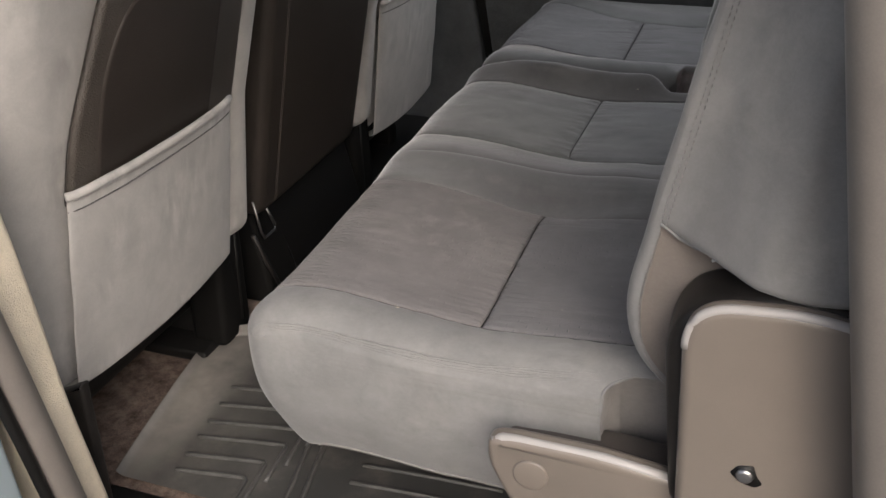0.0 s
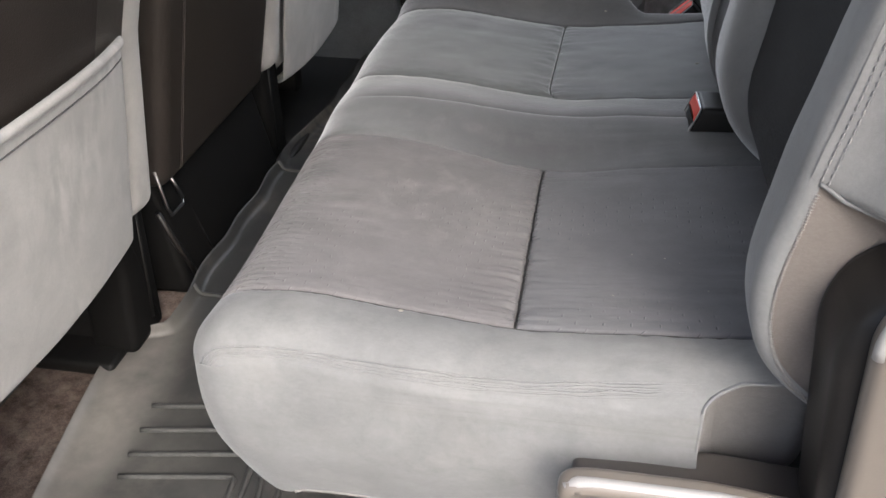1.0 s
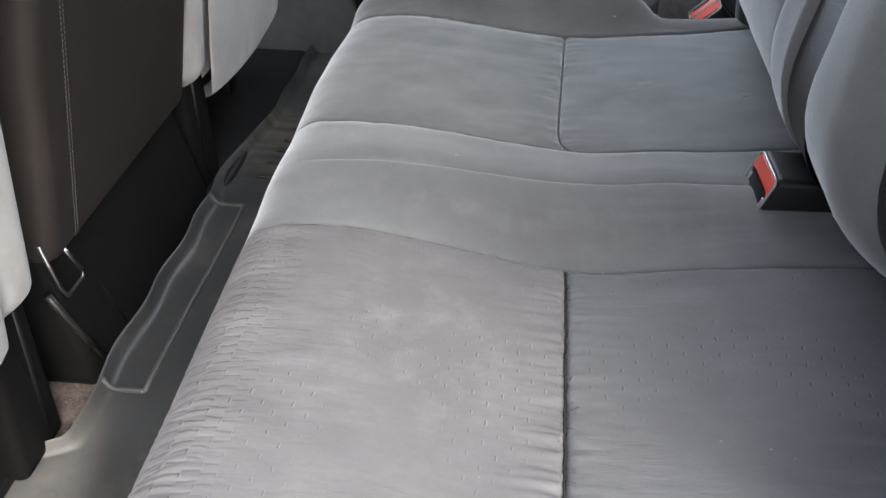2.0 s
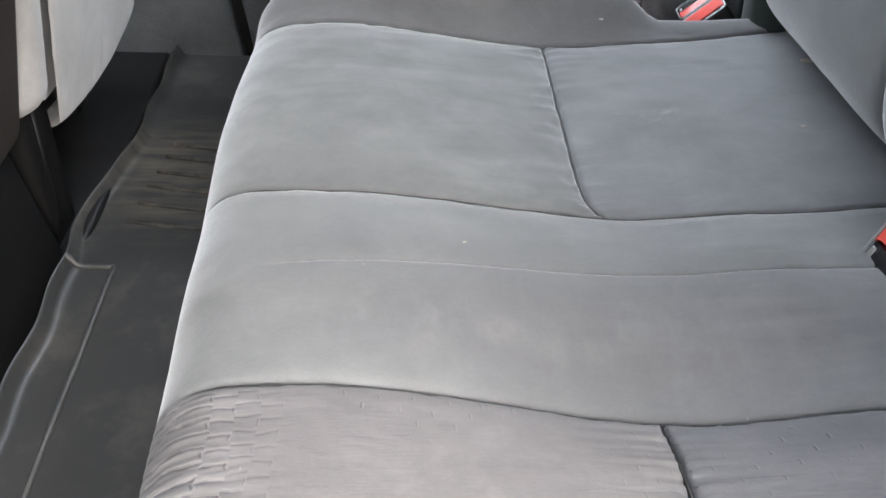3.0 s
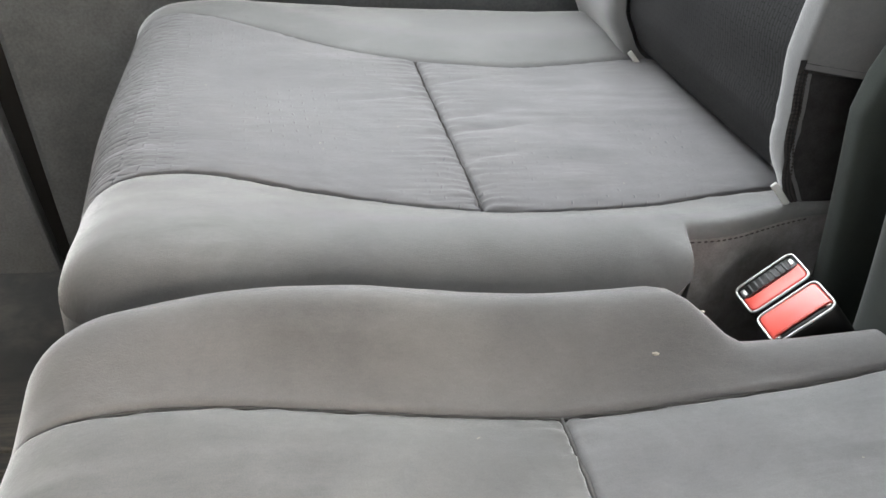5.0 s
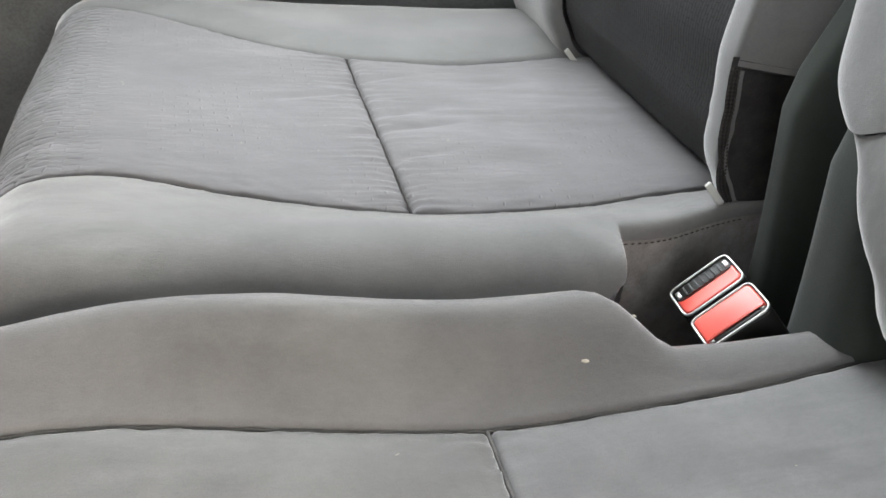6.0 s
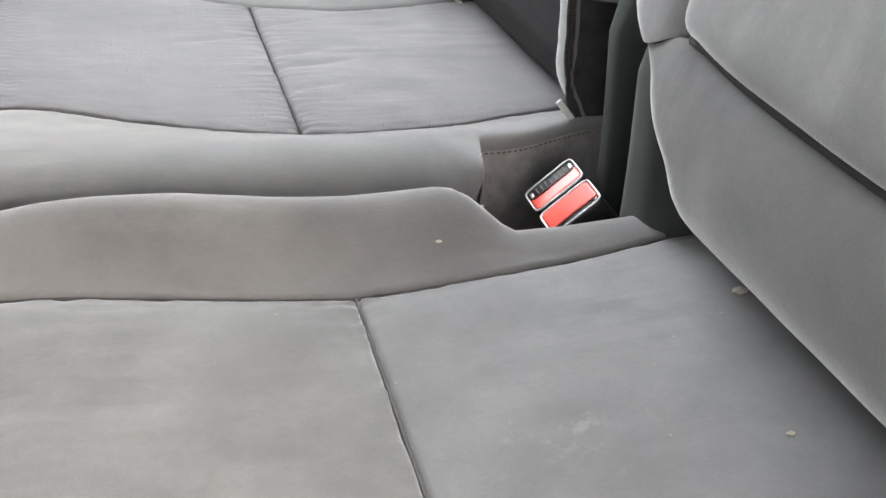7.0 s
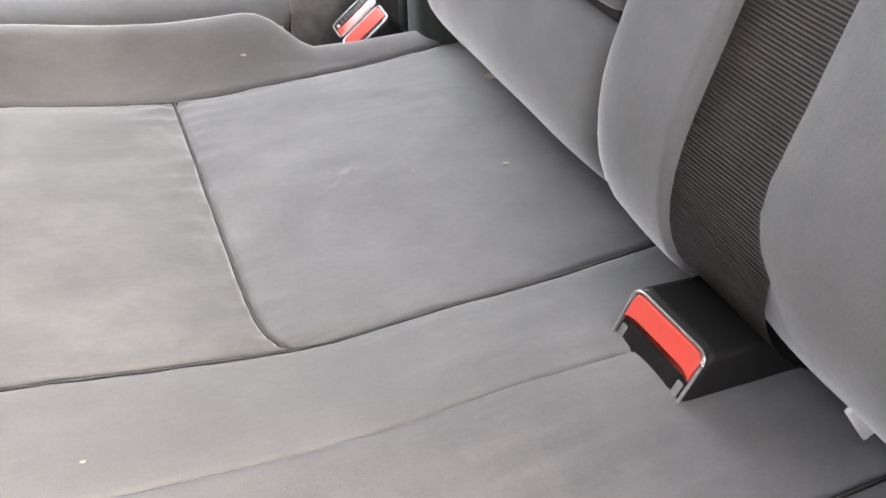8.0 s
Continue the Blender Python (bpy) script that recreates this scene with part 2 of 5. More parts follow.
def stain_tint(m, at, radius, colour, amount, scale=14.0, low=0.42, high=0.6, stretch=(1, 1, 1)):
    """A blotchy mark of its own shape about a place (in the thing's own metres)."""
    nt = m.node_tree
    n, l = nt.nodes, nt.links
    b = n["Principled BSDF"]
    co = n.new("ShaderNodeTexCoord")
    mp = n.new("ShaderNodeMapping")
    mp.vector_type = "TEXTURE"
    mp.inputs["Location"].default_value = at
    mp.inputs["Scale"].default_value = radius
    l.new(co.outputs["Object"], mp.inputs["Vector"])
    ln = n.new("ShaderNodeVectorMath")
    ln.operation = "LENGTH"
    l.new(mp.outputs[0], ln.inputs[0])
    fall = n.new("ShaderNodeMapRange")
    fall.interpolation_type = "SMOOTHSTEP"
    fall.inputs["From Min"].default_value, fall.inputs["From Max"].default_value = 1.0, 0.2
    l.new(ln.outputs["Value"], fall.inputs["Value"])
    no = n.new("ShaderNodeTexNoise")
    no.inputs["Scale"].default_value = scale
    no.inputs["Detail"].default_value = 7
    no.inputs["Roughness"].default_value = 0.65
    st = n.new("ShaderNodeMapping")
    st.inputs["Scale"].default_value = stretch
    l.new(co.outputs["Object"], st.inputs["Vector"])
    l.new(st.outputs[0], no.inputs["Vector"])
    mr = n.new("ShaderNodeMapRange")
    mr.inputs["From Min"].default_value, mr.inputs["From Max"].default_value = low, high
    mr.inputs["To Max"].default_value = amount
    l.new(no.outputs["Fac"], mr.inputs["Value"])
    mu = n.new("ShaderNodeMath")
    mu.operation = "MULTIPLY"
    l.new(fall.outputs[0], mu.inputs[0])
    l.new(mr.outputs[0], mu.inputs[1])
    mix = n.new("ShaderNodeMix")
    mix.data_type = "RGBA"
    l.new(mu.outputs[0], mix.inputs["Factor"])
    l.new(b.inputs["Base Color"].links[0].from_socket, mix.inputs["A"])
    mix.inputs["B"].default_value = (*colour, 1)
    l.new(mix.outputs["Result"], b.inputs["Base Color"])
    return m


GREY = (0.232, 0.231, 0.229)
suede = material("grey_suede", GREY, 0.95, var=0.10, var_scale=7, grain=1400, bump=0.3, sheen=0.25,
                 dust=(0.48, 0.46, 0.43), dust_amount=0.3, dust_scale=8, spec=0.15, nap=0.09)
# paler suede for the front seats; some of their sunlight is in its colour
suede_front = material("pale_grey_suede", (0.41, 0.40, 0.385), 0.95, var=0.10, var_scale=7, grain=1400, bump=0.3, sheen=0.25,
                       dust=(0.5, 0.48, 0.45), dust_amount=0.25, dust_scale=8, spec=0.15, nap=0.08)
suede_clean = material("grey_velour", (0.172, 0.174, 0.175), 0.95, var=0.13, var_scale=8, grain=1400, bump=0.3, sheen=0.85,
                       dust=(0.45, 0.44, 0.42), dust_amount=0.12, dust_scale=7, spec=0.15, nap=0.075)
woven = (material("woven_cloth", (0.196, 0.186, 0.185), 0.95, var=0.10, var_scale=6, grain=1700, bump=0.35, sheen=0.2,
                       dust=(0.36, 0.345, 0.33), dust_amount=0.22, dust_scale=9, spec=0.12, nap=0.09))
woven = ticks(woven, 0.0217, 0.0093, 0.021, 0.21, 0.6, 0.34)
# less dusty, darker copy of the woven cloth; shade is in its colour too
woven_dim = material("dimmer_woven_cloth", (0.172, 0.171, 0.176), 0.95, var=0.10, var_scale=6, grain=1700, bump=0.35, sheen=0.2,
                       dust=(0.3, 0.285, 0.27), dust_amount=0.14, dust_scale=9, spec=0.12, nap=0.09)
woven_dim = ticks(woven_dim, 0.0217, 0.0093, 0.021, 0.21, 0.6, 0.26)
suede_bolster = material("dim_grey_velour", (0.174, 0.1728, 0.1738), 0.95, var=0.13, var_scale=8, grain=1400, bump=0.3, sheen=0.85,
                         dust=(0.45, 0.44, 0.42), dust_amount=0.12, dust_scale=7, spec=0.15, nap=0.075)
suede_insert = material("soft_grey_velour", (0.172, 0.1738, 0.1718), 0.95, var=0.15, var_scale=7, grain=1400, bump=0.3, sheen=0.85,
                        dust=(0.42, 0.42, 0.40), dust_amount=0.13, dust_scale=7, spec=0.15, nap=0.085)
armrest_cloth = material("pale_grey_velour", (0.205, 0.208, 0.207), 0.95, var=0.12, var_scale=8, grain=1400, bump=0.3, sheen=0.7,
                         dust=(0.40, 0.40, 0.39), dust_amount=0.12, dust_scale=40, spec=0.15, nap=0.085)
suede_rear = material("cool_grey_velour", (0.194, 0.196, 0.200), 0.95, var=0.13, var_scale=8, grain=1400, bump=0.3, sheen=0.7,
                      dust=(0.40, 0.40, 0.40), dust_amount=0.12, dust_scale=7, spec=0.15, nap=0.085)
PALE = (0.46, 0.44, 0.415)
stain_tint(woven, (-0.09, -0.22, 0.38), (0.13, 0.16, 0.2), PALE, 0.22, 30, 0.48, 0.72)
stain_tint(woven, (0.08, -0.34, 0.37), (0.12, 0.09, 0.2), PALE, 0.16, 34, 0.48, 0.72)
stain_tint(suede_clean, (-0.14, -0.035, 0.39), (0.12, 0.03, 0.2), PALE, 0.15, 30, 0.45, 0.66)
stain_tint(suede_clean, (-0.08, -0.035, 0.39), (0.02, 0.014, 0.2), PALE, 0.32, 40, 0.3, 0.55)
stain_tint(suede_insert, (-0.12, 0.20, 0.39), (0.13, 0.12, 0.2), (0.32, 0.32, 0.31), 0.25, 12)
# dirty streaks plus the pile's darker look from above, put into the colour
stain_tint(suede_clean, (-0.03, -0.035, 0.38), (0.28, 0.070, 0.2), (0.120, 0.117, 0.122), 0.45, 20, 0.20, 0.52, (3, 1.0, 1))
# fine darker streaks along the near side, below the bolster seam
stain_tint(suede, (0.05, -0.49, 0.345), (0.30, 0.04, 0.03), (0.17, 0.165, 0.16), 0.38, 7, 0.45, 0.62, (1, 1, 24))
stain_tint(suede, (0.02, -0.49, 0.30), (0.26, 0.05, 0.10), (0.42, 0.40, 0.385), 0.14, 24)
stain_tint(suede_rear, (0.09, 0.24, 0.38), (0.07, 0.05, 0.2), PALE, 0.22, 70, 0.56, 0.70)
twill = weave(material("taupe_twill", (0.2, 0.178, 0.16), 0.95, var=0.08, grain=1500, bump=0.3, sheen=0.2, spec=0.12), 0.0022, 0.0011, 0.25, 0.0004, 0.85, (90, 0, 0))
woven_back = weave(material("dark_woven_cloth", (0.037, 0.037, 0.038), 0.95, var=0.12, grain=1700, bump=0.3, sheen=0.05, spec=0.12),
                   0.011, 0.0036, 0.9, 0.0012, 0.25, (90, 60, 90))
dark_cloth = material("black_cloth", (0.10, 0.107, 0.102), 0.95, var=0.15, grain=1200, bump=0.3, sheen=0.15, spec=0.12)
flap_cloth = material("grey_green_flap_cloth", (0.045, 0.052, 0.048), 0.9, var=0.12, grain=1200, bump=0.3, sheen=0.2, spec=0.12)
tan_thread = material("tan_thread", (0.11, 0.092, 0.078), 0.7, var=0.15, grain=900, bump=0.2)
matte_black = material("matte_black_plastic", (0.006, 0.0058, 0.0056), 0.7, var=0.15, grain=900, bump=0.2, spec=0.14)
dark_plastic = material("dark_brown_plastic", (0.016, 0.0145, 0.0135), 0.42, var=0.12, grain=900, bump=0.2, spec=0.35, dust=(0.15, 0.13, 0.115), dust_amount=0.12, dust_scale=18)
shelf_plastic = material("grey_brown_plastic", (0.085, 0.076, 0.07), 0.45, var=0.12, grain=900, bump=0.2, spec=0.4)
# sky highlight on the cover rims, put into a pale colour
highlight_plastic = material("highlight_grey_plastic", (0.40, 0.385, 0.37), 0.35, var=0.08, grain=900, bump=0.1, spec=0.5)
notch_twill = weave(material("grey_twill", (0.27, 0.255, 0.245), 0.95, var=0.1, grain=1500, bump=0.3, sheen=0.2, spec=0.12), 0.004, 0.0016, 0.5, 0.0006, 0.75, (90, 0, 0))
grey_thread = material("grey_thread", (0.235, 0.232, 0.228), 0.85, var=0.15, grain=900, bump=0.2)
# for seam lines: the grooves' shade is put into these colours
seam_grey = material("grey_seam_tone", (0.11, 0.108, 0.106), 0.9, var=0.25, var_scale=60, grain=900, bump=0.2, spec=0.1)
seam_dark = material("dark_seam_tone", (0.045, 0.043, 0.042), 0.9, var=0.2, grain=900, bump=0.2, spec=0.1)
brown_thread = material("dark_brown_thread", (0.055, 0.049, 0.046), 0.8, var=0.2, grain=900, bump=0.2)
gusset_cloth = ribbed(material("ribbed_webbing", (0.026, 0.021, 0.020), 0.40, var=0.3, var_scale=22, grain=900, bump=0.2, spec=0.55), 0.0021, 0.0006)
leather = material("brown_leatherette", (0.035, 0.029, 0.025), 0.5, var=0.12, grain=420, bump=0.5, spec=0.28, depth=0.0008)
leather_coarse = material("grained_vinyl", (0.062, 0.053, 0.045), 0.40, var=0.3, grain=480, bump=1.0, spec=0.6, depth=0.0016)
beige_plastic = material("beige_plastic", (0.195, 0.168, 0.143), 0.3, var=0.05, grain=1300, bump=0.12, spec=0.6,
                         dust=(0.2, 0.17, 0.14), dust_amount=0.2, dust_scale=14)
tan_plastic = material("tan_grained_plastic", (0.74, 0.66, 0.52), 0.42, var=0.14, grain=620, bump=0.9, spec=0.6, depth=0.0016)
black_plastic = material("black_plastic", (0.009, 0.0088, 0.0085), 0.45, var=0.15, grain=900, bump=0.2, spec=0.24,
                         dust=(0.12, 0.105, 0.09), dust_amount=0.06, dust_scale=20)
rubber = material("rubber_mat", (0.044, 0.044, 0.043), 0.42, var=0.15, grain=700, bump=0.25, spec=0.4,
                  dust=(0.23, 0.2, 0.165), dust_amount=0.35, dust_scale=9)
rubber_dusty = material("dusty_rubber", (0.055, 0.052, 0.046), 0.6, var=0.4, var_scale=60, grain=500, bump=0.3, spec=0.35,
                        dust=(0.25, 0.215, 0.165), dust_amount=0.7, dust_scale=24)
# lighter copy of the mat rubber; the ribs' highlights are in its colour
rubber_highlight = material("highlight_rubber", (0.072, 0.071, 0.068), 0.42, var=0.25, var_scale=40, grain=500, bump=0.25, spec=0.4)
stain_tint(rubber, (-0.03, 0.44, 0.0), (0.15, 0.24, 0.2), (0.22, 0.185, 0.14), 0.6, 14, 0.42, 0.66, (0.5, 4.5, 1))
stain_tint(rubber, (-0.10, -0.60, 0.0), (0.30, 0.30, 0.3), (0.18, 0.17, 0.155), 0.4, 6, 0.35, 0.65)
stain_tint(rubber, (-0.135, -0.50, 0.0), (0.085, 0.30, 0.3), (0.27, 0.25, 0.225), 0.9, 5, 0.15, 0.5)
carpet = material("brown_carpet", (0.15, 0.112, 0.093), 0.98, var=0.55, var_scale=45, grain=500, bump=1.0, spec=0.1, depth=0.003,
                  dust=(0.30, 0.25, 0.21), dust_amount=0.7, dust_scale=48)
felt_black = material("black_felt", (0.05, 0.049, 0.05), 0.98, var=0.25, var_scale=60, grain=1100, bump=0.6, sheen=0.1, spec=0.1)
felt = material("dark_felt", (0.27, 0.26, 0.254), 0.98, var=0.25, var_scale=60, grain=1100, bump=0.6, sheen=0.2, spec=0.1)
red_plastic = material("red_plastic", (0.72, 0.085, 0.06), 0.32, var=0.03, grain=500, bump=0.0, spec=0.5)
chrome = material("worn_chrome", (0.45, 0.45, 0.45), 0.35, metal=1.0, var=0.1, grain=600, bump=0.0)
weatherstrip_m = material("grey_weatherstrip", (0.17, 0.155, 0.14), 0.4, var=0.1, grain=600, bump=0.1, spec=0.5)
paint = material("pale_blue_paint", (0.36, 0.43, 0.46), 0.25, var=0.03, grain=500, bump=0.0, spec=0.6)
headliner_m = material("headliner_cloth", (0.5, 0.48, 0.45), 0.95, var=0.05, grain=900, bump=0.3, spec=0.1)
trim_m = material("door_trim_plastic", (0.10, 0.104, 0.107), 0.6, var=0.3, grain=330, bump=0.5, spec=0.35)
latch_metal = material("dark_bright_metal", (0.30, 0.29, 0.28), 0.35, metal=1.0, var=0.1, grain=600, bump=0.0)
tag_m = material("white_tag", (0.75, 0.75, 0.73), 0.5, var=0.03, grain=500, bump=0.0)
lint_m = material("pale_lint", (0.33, 0.31, 0.27), 0.9, var=0.2, grain=300, bump=0.4)
crumb_m = material("dry_crumb", (0.42, 0.39, 0.33), 0.9, var=0.2, grain=300, bump=0.4)
asphalt = material("asphalt", (0.16, 0.155, 0.15), 0.9, var=0.15, var_scale=2, grain=120, bump=0.6, spec=0.2, depth=0.004)
glass = bpy.data.materials.new("window_glass")
glass.use_nodes = True
gb = glass.node_tree.nodes["Principled BSDF"]
gb.inputs["Transmission Weight"].default_value = 1.0
gb.inputs["Roughness"].default_value = 0.0
gb.inputs["IOR"].default_value = 1.1


# ---------------------------------------------------------------- mesh helpers
BASE = {}


def thing(name, at, label, category, group="", kind=""):
    ob = new(name)
    ob.location = at
    BASE[ob.name] = Vector(at)
    return tagged(ob, label, category, group, kind)


def part(name, bm, mat, parent=None, label="", smooth=True):
    me = bpy.data.meshes.new(name)
    base = BASE[parent.name] if parent else Vector((0, 0, 0))
    bmesh.ops.translate(bm, verts=bm.verts, vec=-base)
    if smooth:
        for f in bm.faces:
            f.smooth = True
    bm.to_mesh(me)
    bm.free()
    me.materials.append(mat)
    ob = new(name, me)
    if parent:
        ob.parent = parent
        BASE[ob.name] = base
    return tagged(ob, label)


def setting(name, bm, mat, label, category, smooth=False):
    ob = part(name, bm, mat, None, "", smooth)
    BASE[ob.name] = Vector((0, 0, 0))
    return tagged(ob, label, category, "", "structure")


def grid(fn, us, vs, flip=False, bm=None):
    """A sheet of quads through fn(u, v)."""
    bm = bm or bmesh.new()
    rows = [[bm.verts.new(fn(u, v)) for v in vs] for u in us]
    for a, b in zip(rows, rows[1:]):
        for i in range(len(a) - 1):
            q = (a[i], b[i], b[i + 1], a[i + 1])
            bm.faces.new(q[::-1] if flip else q)
    return bm


def lin(n, a=0.0, b=1.0):
    return [a + (b - a) * i / (n - 1) for i in range(n)]


def rbox(lo, hi, r=0.01, seg=3, bm=None):
    """A box with rounded edges between two corners."""
    own = bmesh.new()
    c = [(a + b) / 2 for a, b in zip(lo, hi)]
    s = [b - a for a, b in zip(lo, hi)]
    bmesh.ops.create_cube(own, size=1.0, matrix=Matrix.Translation(c) @ Matrix.Diagonal((*s, 1)))
    if r:
        bmesh.ops.bevel(own, geom=own.edges[:], offset=min(r, min(s) * 0.49), segments=seg, profile=0.5, affect="EDGES")
    if bm is None:
        return own
    me = bpy.data.meshes.new("tmp")
    own.to_mesh(me)
    own.free()
    bm.from_mesh(me)
    bpy.data.meshes.remove(me)
    return bm


def moved(bm, m):
    bmesh.ops.transform(bm, matrix=m, verts=bm.verts)
    return bm


def tube(points, r, sides=8, bm=None, close=False):
    """A round bar along points."""
    bm = bm or bmesh.new()
    pts = [Vector(p) for p in points]
    rings = []
    for i, p in enumerate(pts):
        d = (pts[min(i + 1, len(pts) - 1)] - pts[max(i - 1, 0)]).normalized()
        a = d.cross(Vector((0, 0, 1)) if abs(d.z) < 0.9 else Vector((0, 1, 0))).normalized()
        b = d.cross(a)
        rings.append([bm.verts.new(p + r * (math.cos(2 * math.pi * k / sides) * a + math.sin(2 * math.pi * k / sides) * b)) for k in range(sides)])
    for a, b in zip(rings, rings[1:]):
        for k in range(sides):
            bm.faces.new((a[k], a[(k + 1) % sides], b[(k + 1) % sides], b[k]))
    bm.faces.new(rings[0])
    bm.faces.new(rings[-1][::-1])
    bmesh.ops.recalc_face_normals(bm, faces=bm.faces)
    return bm


def stitches(points, r, on=0.0045, off=0.0018):
    """A row of short threads along a line."""
    pts = [Vector(p) for p in points]
    run = [0.0]
    for p, q in zip(pts, pts[1:]):
        run.append(run[-1] + (q - p).length)
    at = lambda s: Vector([float(np.interp(s, run, [p[i] for p in pts])) for i in range(3)])
    bm = bmesh.new()
    s = 0.0
    verts, faces = [], []
    while s + on < run[-1]:
        a, e = at(s), at(s + on)
        d = (e - a).normalized()
        w = d.cross(Vector((0, 0, 1)) if abs(d.z) < 0.9 else Vector((0, 1, 0))).normalized()
        h = d.cross(w)
        rings = []
        for p, k in ((a, 0.35), ((a + e) / 2, 1.0), (e, 0.35)):
            rings.append([bm.verts.new(p + r * k * (math.cos(math.pi / 2 * j) * w + math.sin(math.pi / 2 * j) * h)) for j in range(4)])
        for ra, rb_ in zip(rings, rings[1:]):
            for j in range(4):
                bm.faces.new((ra[j], rb_[j], rb_[(j + 1) % 4], ra[(j + 1) % 4]))
        s += on + off
    bmesh.ops.recalc_face_normals(bm, faces=bm.faces)
    return bm


def slab(outline, axis, a, b, r=0.006, seg=3):
    """An outline of 2D points, drawn out along an axis from a to b, with rounded rims."""
    bm = bmesh.new()
    put = {0: lambda p, h: (h, p[0], p[1]), 1: lambda p, h: (p[0], h, p[1]), 2: lambda p, h: (p[0], p[1], h)}[axis]
    vs = [bm.verts.new(put(p, a)) for p in outline]
    f = bm.faces.new(vs)
    ext = bmesh.ops.extrude_face_region(bm, geom=[f])
    d = Vector(put((0, 0), b - a))
    bmesh.ops.translate(bm, verts=[v for v in ext["geom"] if isinstance(v, bmesh.types.BMVert)], vec=d)
    bmesh.ops.recalc_face_normals(bm, faces=bm.faces)
    if r:
        rim = [e for e in bm.edges if any(len(fa.verts) == len(outline) for fa in e.link_faces)]
        bmesh.ops.bevel(bm, geom=rim, offset=r, segments=seg, profile=0.5, affect="EDGES")
    return bm


def round_corners(pts, r, n=5):
    """2D outline with its corners rounded by r (one number or one a corner)."""
    out = []
    rs = r if isinstance(r, (list, tuple)) else [r] * len(pts)
    for i, p in enumerate(pts):
        p = Vector(p)
        a, b = Vector(pts[i - 1]), Vector(pts[(i + 1) % len(pts)])
        da, db = (a - p), (b - p)
        rr = min(rs[i], da.length * 0.49, db.length * 0.49)
        s, e = p + da.normalized() * rr, p + db.normalized() * rr
        for k in range(n + 1):
            t = k / n
            out.append(tuple((1 - t) ** 2 * s + 2 * t * (1 - t) * p + t * t * e))
    return out


def smooth01(v, a, b):
    t = min(1.0, max(0.0, (v - a) / (b - a)))
    return t * t * (3 - 2 * t)


def poly(xs, ys, deg=4):
    c = np.polyfit(xs, ys, deg)
    lo, hi = min(xs), max(xs)
    return lambda x: float(np.polyval(c, min(hi, max(lo, x))))


def soft(x, y, z, scale, amount):
    return amount * noise.noise((x * scale, y * scale, z * scale))


# ---------------------------------------------------------------- vehicle shell
setting("ground", rbox((-60, -60, -0.75), (60, 60, -0.6), 0), asphalt, "grey asphalt ground below the vehicle", "ground")


def hump(y):
    return 0.015 * smooth01(y, 0.42, 0.56) * (1 - smooth01(y, 0.94, 1.08))


fl = bmesh.new()
grid(lambda u, v: (u, v, -0.012 + hump(v)), lin(6, -1.8, 0.8), lin(60, -0.12, 1.66), bm=fl)
grid(lambda u, v: (u, v, -0.05), lin(2, -1.8, 0.8), lin(2, -0.12, 1.66), flip=True, bm=fl)
setting("floor", fl, carpet, "dark brown carpeted cabin floor with crumbs and dirt", "floor", True)
setting("ceiling", rbox((-1.2, -0.12, 1.16), (0.78, 1.68, 1.22), 0.02), headliner_m, "light grey cloth headliner", "ceiling")


def frame_wall(lo, hi, hole_lo, hole_hi, axis, bm=None):
    """A wall with one opening, thin along the given axis."""
    bm = bm or bmesh.new()
    o = 1 - axis
    def bx(a0, a1, z0, z1):
        p, q = [0, 0, z0], [0, 0, z1]
        p[axis], q[axis] = lo[axis], hi[axis]
        p[o], q[o] = a0, a1
        rbox(p, q, 0.008, 2, bm)
    bx(lo[o], hi[o], lo[2], hole_lo[1])
    bx(lo[o], hi[o], hole_hi[1], hi[2])
    bx(lo[o], hole_lo[0], hole_lo[1] - 0.004, hole_hi[1] + 0.004)
    bx(hole_hi[0], hi[o], hole_lo[1] - 0.004, hole_hi[1] + 0.004)
    return bm


RAKE = Matrix.Shear("XY", 4, (-0.15, 0))
setting("wall_far", moved(frame_wall((-0.172, 1.605, -0.05), (1.0, 1.70, 1.18), (0.0, 0.74), (0.62, 1.1), 1), RAKE), trim_m,
        "dark grey rear door trim with a window", "door trim")
setting("wall_far_pillar", moved(slab([(-0.62, -0.05), (-0.188, -0.05), (-0.196, 0.10), (-0.206, 0.35), (-0.22, 1.18), (-0.62, 1.18)], 1, 1.60, 1.70, 0.012), RAKE), trim_m, "dark grey centre pillar trim", "pillar trim")
setting("door_seal", moved(rbox((-0.24, 1.63, -0.05), (-0.16, 1.70, 1.18), 0.004), RAKE), black_plastic, "black door seal beside the pillar", "door seal")
setting("wall_far_front", frame_wall((-1.8, 1.64, -0.05), (-0.615, 1.72, 1.18), (-1.5, 0.74), (-0.72, 1.1), 1), trim_m,
        "dark grey front door trim with a window", "door trim")
setting("wall_near_front", frame_wall((-1.8, -0.20, -0.3), (-0.60, -0.12, 1.18), (-1.45, 0.74), (-0.68, 1.1), 1), trim_m,
        "dark grey closed front door with a window", "door")
setting("wall_rear", frame_wall((0.72, -0.12, -0.05), (0.80, 1.72, 1.18), (0.15, 0.82), (1.4, 1.1), 0), trim_m,
        "grey rear cab wall with a window", "wall")
setting("wall_front", rbox((-1.8, -0.12, -0.05), (-1.45, 1.72, 0.8), 0.05), trim_m, "dark dashboard closing the cabin ahead", "wall")
# unseen rail, lowered and widened to cut the sun reaching the bench
setting("sun_block_rail", rbox((-1.5, -0.27, 1.06), (0.8, -0.1, 1.22), 0.02), headliner_m, "unseen light roof rail, set low to keep the sun off the bench", "roof rail")


